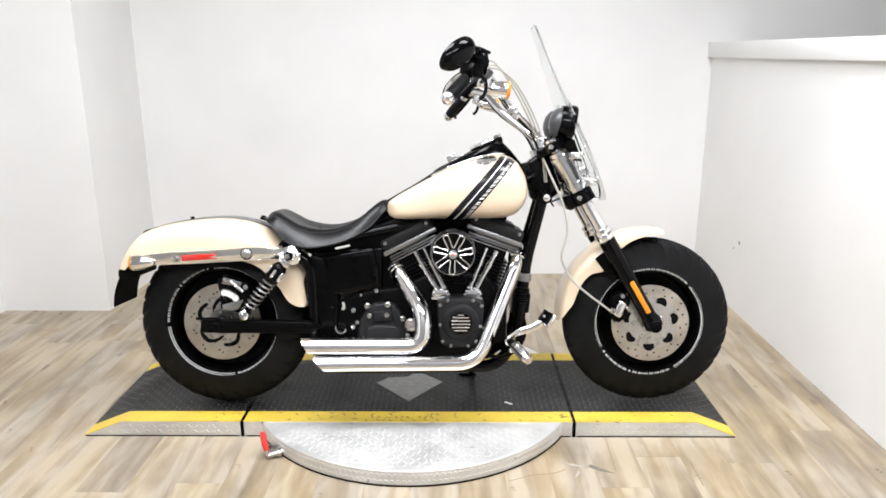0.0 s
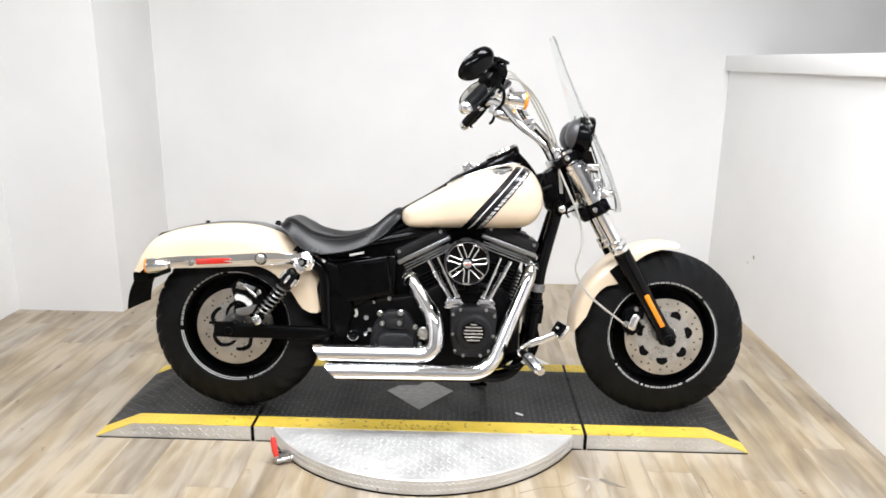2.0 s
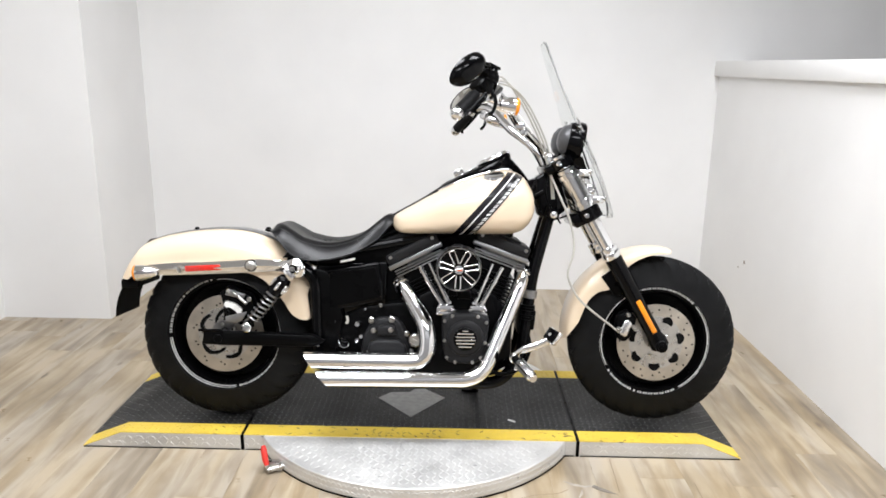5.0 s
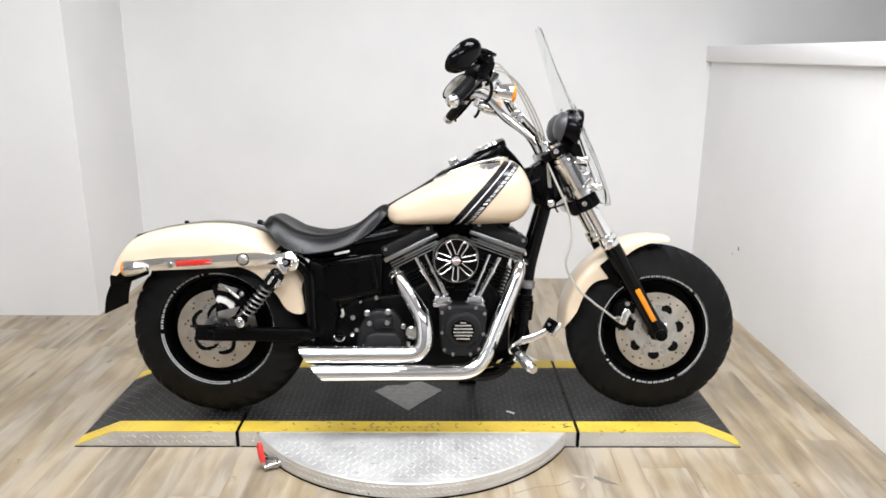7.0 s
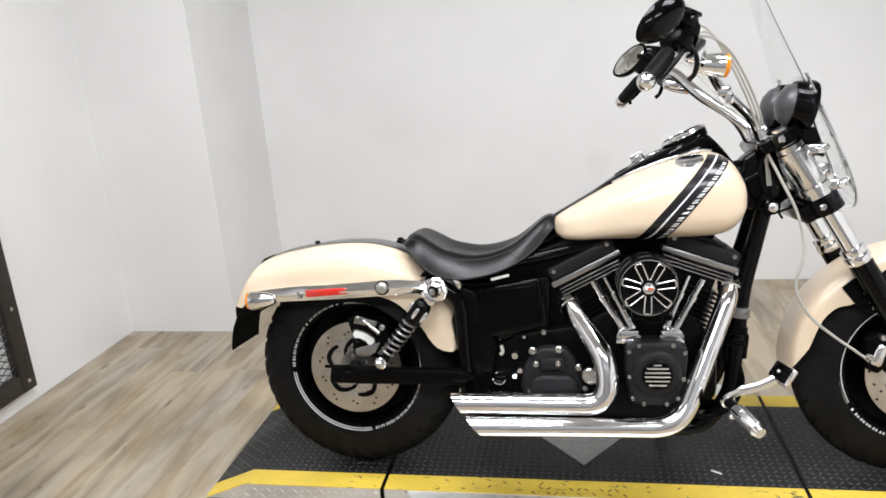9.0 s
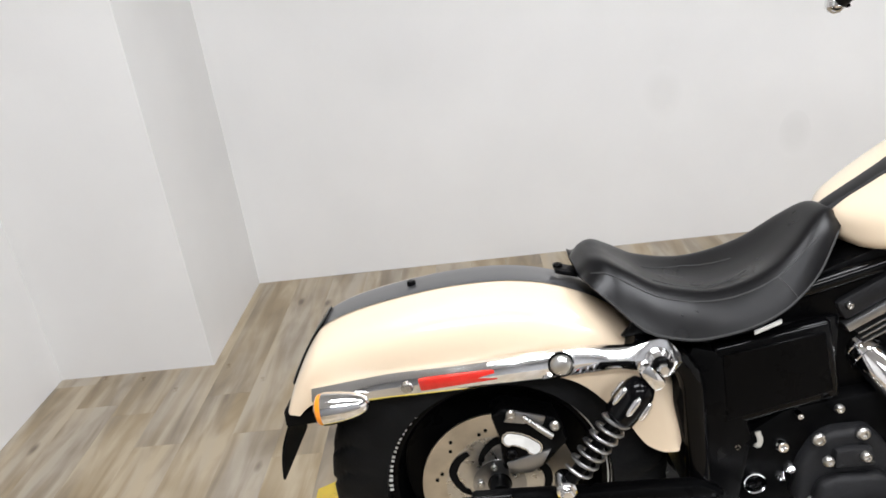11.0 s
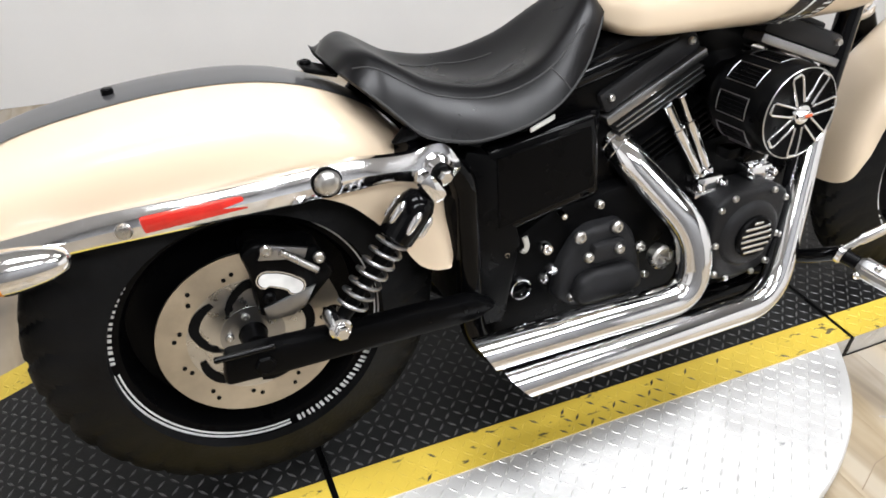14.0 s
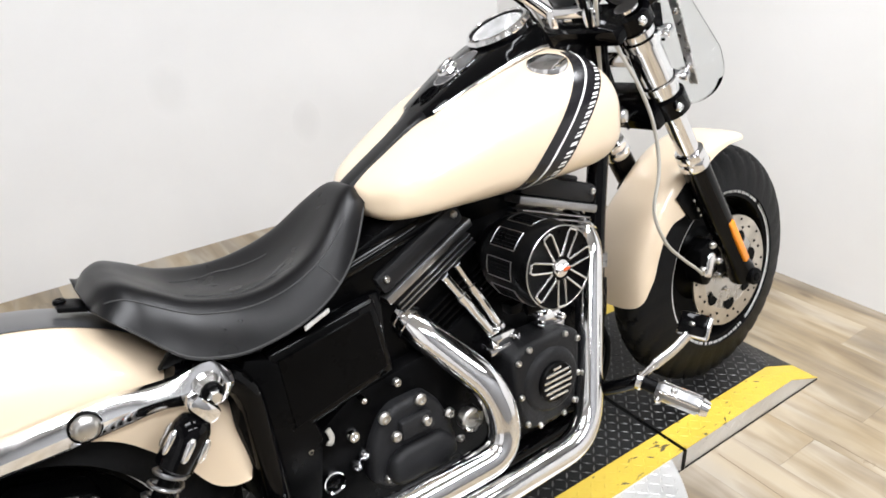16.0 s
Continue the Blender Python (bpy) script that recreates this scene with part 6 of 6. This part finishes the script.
tube(bm, spline([(0.510, -0.112, 0.404), (0.514, -0.114, 0.388), (0.510, -0.114, 0.378), (0.505, -0.112, 0.380)], 4), 0.005, 8, flat=0.5)
part("hose_end", bm, HOSE, bat)

# -- exhaust --
def slash(x_top, z_top, z_bot, run, last):
    def f(i, q):
        if i >= last:
            t = (z_top - q.z) / (z_top - z_bot)
            return Vector((x_top + run * t + (0.0 if i == last else 0.012), q.y, q.z))
        return q
    return f


def build_pipe(pts, r, x_top, run, bend):
    path = rounded(pts, bend, 12)
    z = pts[-1][2]
    n = len(path) - 1
    bm = tube(B(), path, r, 28, caps=False, shift=slash(x_top, z + r, z - r, run, n))
    inner = tube(bm, path[-2:], r - 0.0025, 28, caps=False, shift=slash(x_top + 0.0002, z + r, z - r, run, 1))
    pipe = part("exhaust_pipe", bm, CHROME, bike, "chrome exhaust pipe with slash-cut tip")
    bm = B()
    for k in (0.35, 0.75):
        i = int(n * 0.12) if k < 0.5 else 1
        p, q = path[i], path[i + 1]
        d = (q - p).normalized()
        lathe(bm, [(r, -0.006), (r + 0.0035, -0.005), (r + 0.0035, 0.005), (r, 0.006)], p.lerp(q, 0.5), d, 28)
    part("pipe_clamp", bm, CHROME, pipe)
    bm = B()
    lathe(bm, [(0, 0), (r - 0.003, 0)], (x_top + run + 0.10, pts[-1][1], z), (1, 0, 0), 28)
    part("pipe_bore", bm, DEEP_BLACK, pipe, "flat dark disc inside the pipe")
    return pipe


build_pipe([(0.690, -0.030, 0.535), (0.712, -0.085, 0.505), (0.804, -0.188, 0.378), (0.798, -0.202, 0.265), (0.39, -0.204, 0.265)], 0.0305, 0.374, 0.036, 0.085)
build_pipe([(1.140, -0.030, 0.585), (1.132, -0.095, 0.545), (0.988, -0.212, 0.208), (0.45, -0.228, 0.208)], 0.0272, 0.418, 0.048, 0.075)
part("exhaust_bracket", box(B(), (0.47, -0.19, 0.235), (0.06, 0.05, 0.02), 0.004), SATIN, bike)
part("exhaust_bracket", box(B(), (0.72, -0.18, 0.235), (0.05, 0.06, 0.02), 0.004), SATIN, bike)

# -- foot controls --
bm = B()
tube(bm, rounded([(1.06, -0.13, 0.255), (1.085, -0.20, 0.285), (1.100, -0.245, 0.312)], 0.04), 0.014, 14)
foot = part("footrest_bracket", bm, BLACK, bike, "black forward foot control bracket")
bm = B()
cyl(bm, (1.098, -0.240, 0.312), (1.102, -0.252, 0.309), 0.019, 20, 0.003)
part("footrest_knuckle", bm, CHROME, foot)
bm = B()
cyl(bm, (1.101, -0.250, 0.309), (1.112, -0.276, 0.301), 0.0135, 16, 0.002)
part("footrest_sleeve", bm, SATIN, foot, "black sleeve")
bm = B()
a, b = Vector((1.111, -0.275, 0.301)), Vector((1.146, -0.350, 0.277))
tube(bm, [a, a.lerp(b, 0.12), a.lerp(b, 0.88), b], [0.013, 0.019, 0.019, 0.015], 8)
part("footpeg", bm, ALLOY, foot, "dark footpeg with chrome ribs")
bm = B()
tube(bm, [b, b + (b - a).normalized() * 0.014], [0.018, 0.014], 16)
for k in range(4):
    q = 2 * math.pi * k / 4 + 0.4
    u, v = (b - a).normalized().orthogonal(), (b - a).normalized().cross((b - a).normalized().orthogonal())
    o = (u.normalized() * math.cos(q) + v.normalized() * math.sin(q)) * 0.0175
    tube(bm, [a.lerp(b, 0.1) + o, a.lerp(b, 0.95) + o], 0.0030, 8)
ball(bm, a.lerp(b, 0.06) + Vector((-0.012, -0.006, -0.014)), 0.008, (1, 1, 1), 12)
ball(bm, a.lerp(b, 0.42) + Vector((-0.008, -0.004, 0.016)), 0.0075, (1, 1, 1), 12)
part("peg_trim", bm, CHROME, foot)
bm = B()
tube(bm, spline([(1.096, -0.250, 0.320), (1.125, -0.262, 0.342), (1.172, -0.270, 0.360), (1.212, -0.275, 0.382)], 6), [0.009] * 6 + [0.0125] * 13, 12, flat=0.55)
part("brake_pedal", bm, BRIGHT, foot, "chrome brake pedal arm")
bm = B()
box(bm, (1.222, -0.278, 0.394), (0.050, 0.062, 0.016), 0.006, Euler((0.3, -1.0, 0.2)).to_matrix())
part("pedal_pad", bm, CHROME, foot, "chrome and rubber pedal pad")
bm = B()
box(bm, (1.217, -0.279, 0.399), (0.043, 0.054, 0.014), 0.004, Euler((0.3, -1.0, 0.2)).to_matrix())
part("pad_rubber", bm, BLACK, foot, "glossy black pad")
part("pad_bolt", ball(B(), (1.2105, -0.281, 0.4025), 0.007, (0.7, 1, 0.7), 12), STEEL, foot)
bm = B()
tube(bm, spline([(1.02, 0.11, 0.19), (1.00, 0.17, 0.13), (0.985, 0.205, 0.080), (0.98, 0.225, 0.038)], 5), 0.011, 12)
box(bm, (0.965, 0.228, 0.036), (0.07, 0.022, 0.010), 0.003)
part("side_stand", bm, SATIN, bike, "black side stand")
for s in (-1, 1):
    part("seat_bracket", prism(B(), [(0.285, 0.610), (0.305, 0.632), (0.350, 0.636), (0.36, 0.612)], s * 0.118, s * 0.134, 0.004), SATIN, bike)

# loose black wires under the steering neck
for pts in ([(1.175, -0.060, 0.900), (1.160, -0.085, 0.850), (1.185, -0.095, 0.790), (1.235, -0.085, 0.760), (1.290, -0.090, 0.775)], [(1.230, -0.070, 0.930), (1.205, -0.095, 0.880), (1.215, -0.098, 0.820), (1.262, -0.092, 0.745)]):
    part("wire", tube(B(), spline(pts, 7), 0.0034, 8), SATIN, bike, "thin black wire")


# fine placing of the groups that are bolted on together
SHIFT = {"fork_leg": (-0.017, 0, -0.005), "triple_clamp": (-0.017, 0, -0.005), "lamp_bar": (-0.017, 0, -0.012), "front_fender": (-0.006, 0, -0.003), "front_caliper": (-0.004, 0, -0.011), "brake_hose": (-0.004, 0, -0.006), "footrest_bracket": (0, 0, -0.013)}
SHIFT.update({kind: (0, 0, -0.011) for kind in ("handlebar", "control_cable", "riser", "cable_clip", "headlamp", "windscreen")})
for ob in bike.children:
    kind = ob.name.split(".")[0]
    if kind in SHIFT:
        ob.location += Vector(SHIFT[kind])
    elif kind == "turn_signal" and ob.data.vertices[0].co.x > 0.8:
        ob.location += Vector(SHIFT["handlebar"])
    else:
        continue
    # the bar sits a little over to one side
    if kind in ("handlebar", "control_cable", "turn_signal"):
        ob.location += Vector((0, 0.020, 0) if ob.data.vertices[-1].co.y < 0 else (0, 0.010, -0.008))


# ---- floor planks ----
def lay_planks():
    w, length, gap = 0.152, 1.22, 0.0004
    shared = {}

    def plank_mesh(span):
        key = round(span, 3)
        if key not in shared:
            bm = box(B(), (0, 0, -0.004), (w - gap, span - gap, 0.008), 0.0002, seg=1)
            finish(bm, 20)
            me = bpy.data.meshes.new("plank")
            bm.to_mesh(me)
            bm.free()
            me.materials.append(PLANK)
            shared[key] = me
        return shared[key]

    rnd = random.Random(5)
    x = -1.51
    while x < 2.39:
        y = -3.1 - rnd.random() * length
        while y < 1.748:
            a, b = max(y, -3.1), min(y + length, 1.748)
            if b - a > 0.02:
                ob = new("plank", plank_mesh(b - a))
                ob.parent = floor
                ob.location = (x + w / 2, (a + b) / 2, 0)
            y += length
        x += w


lay_planks()
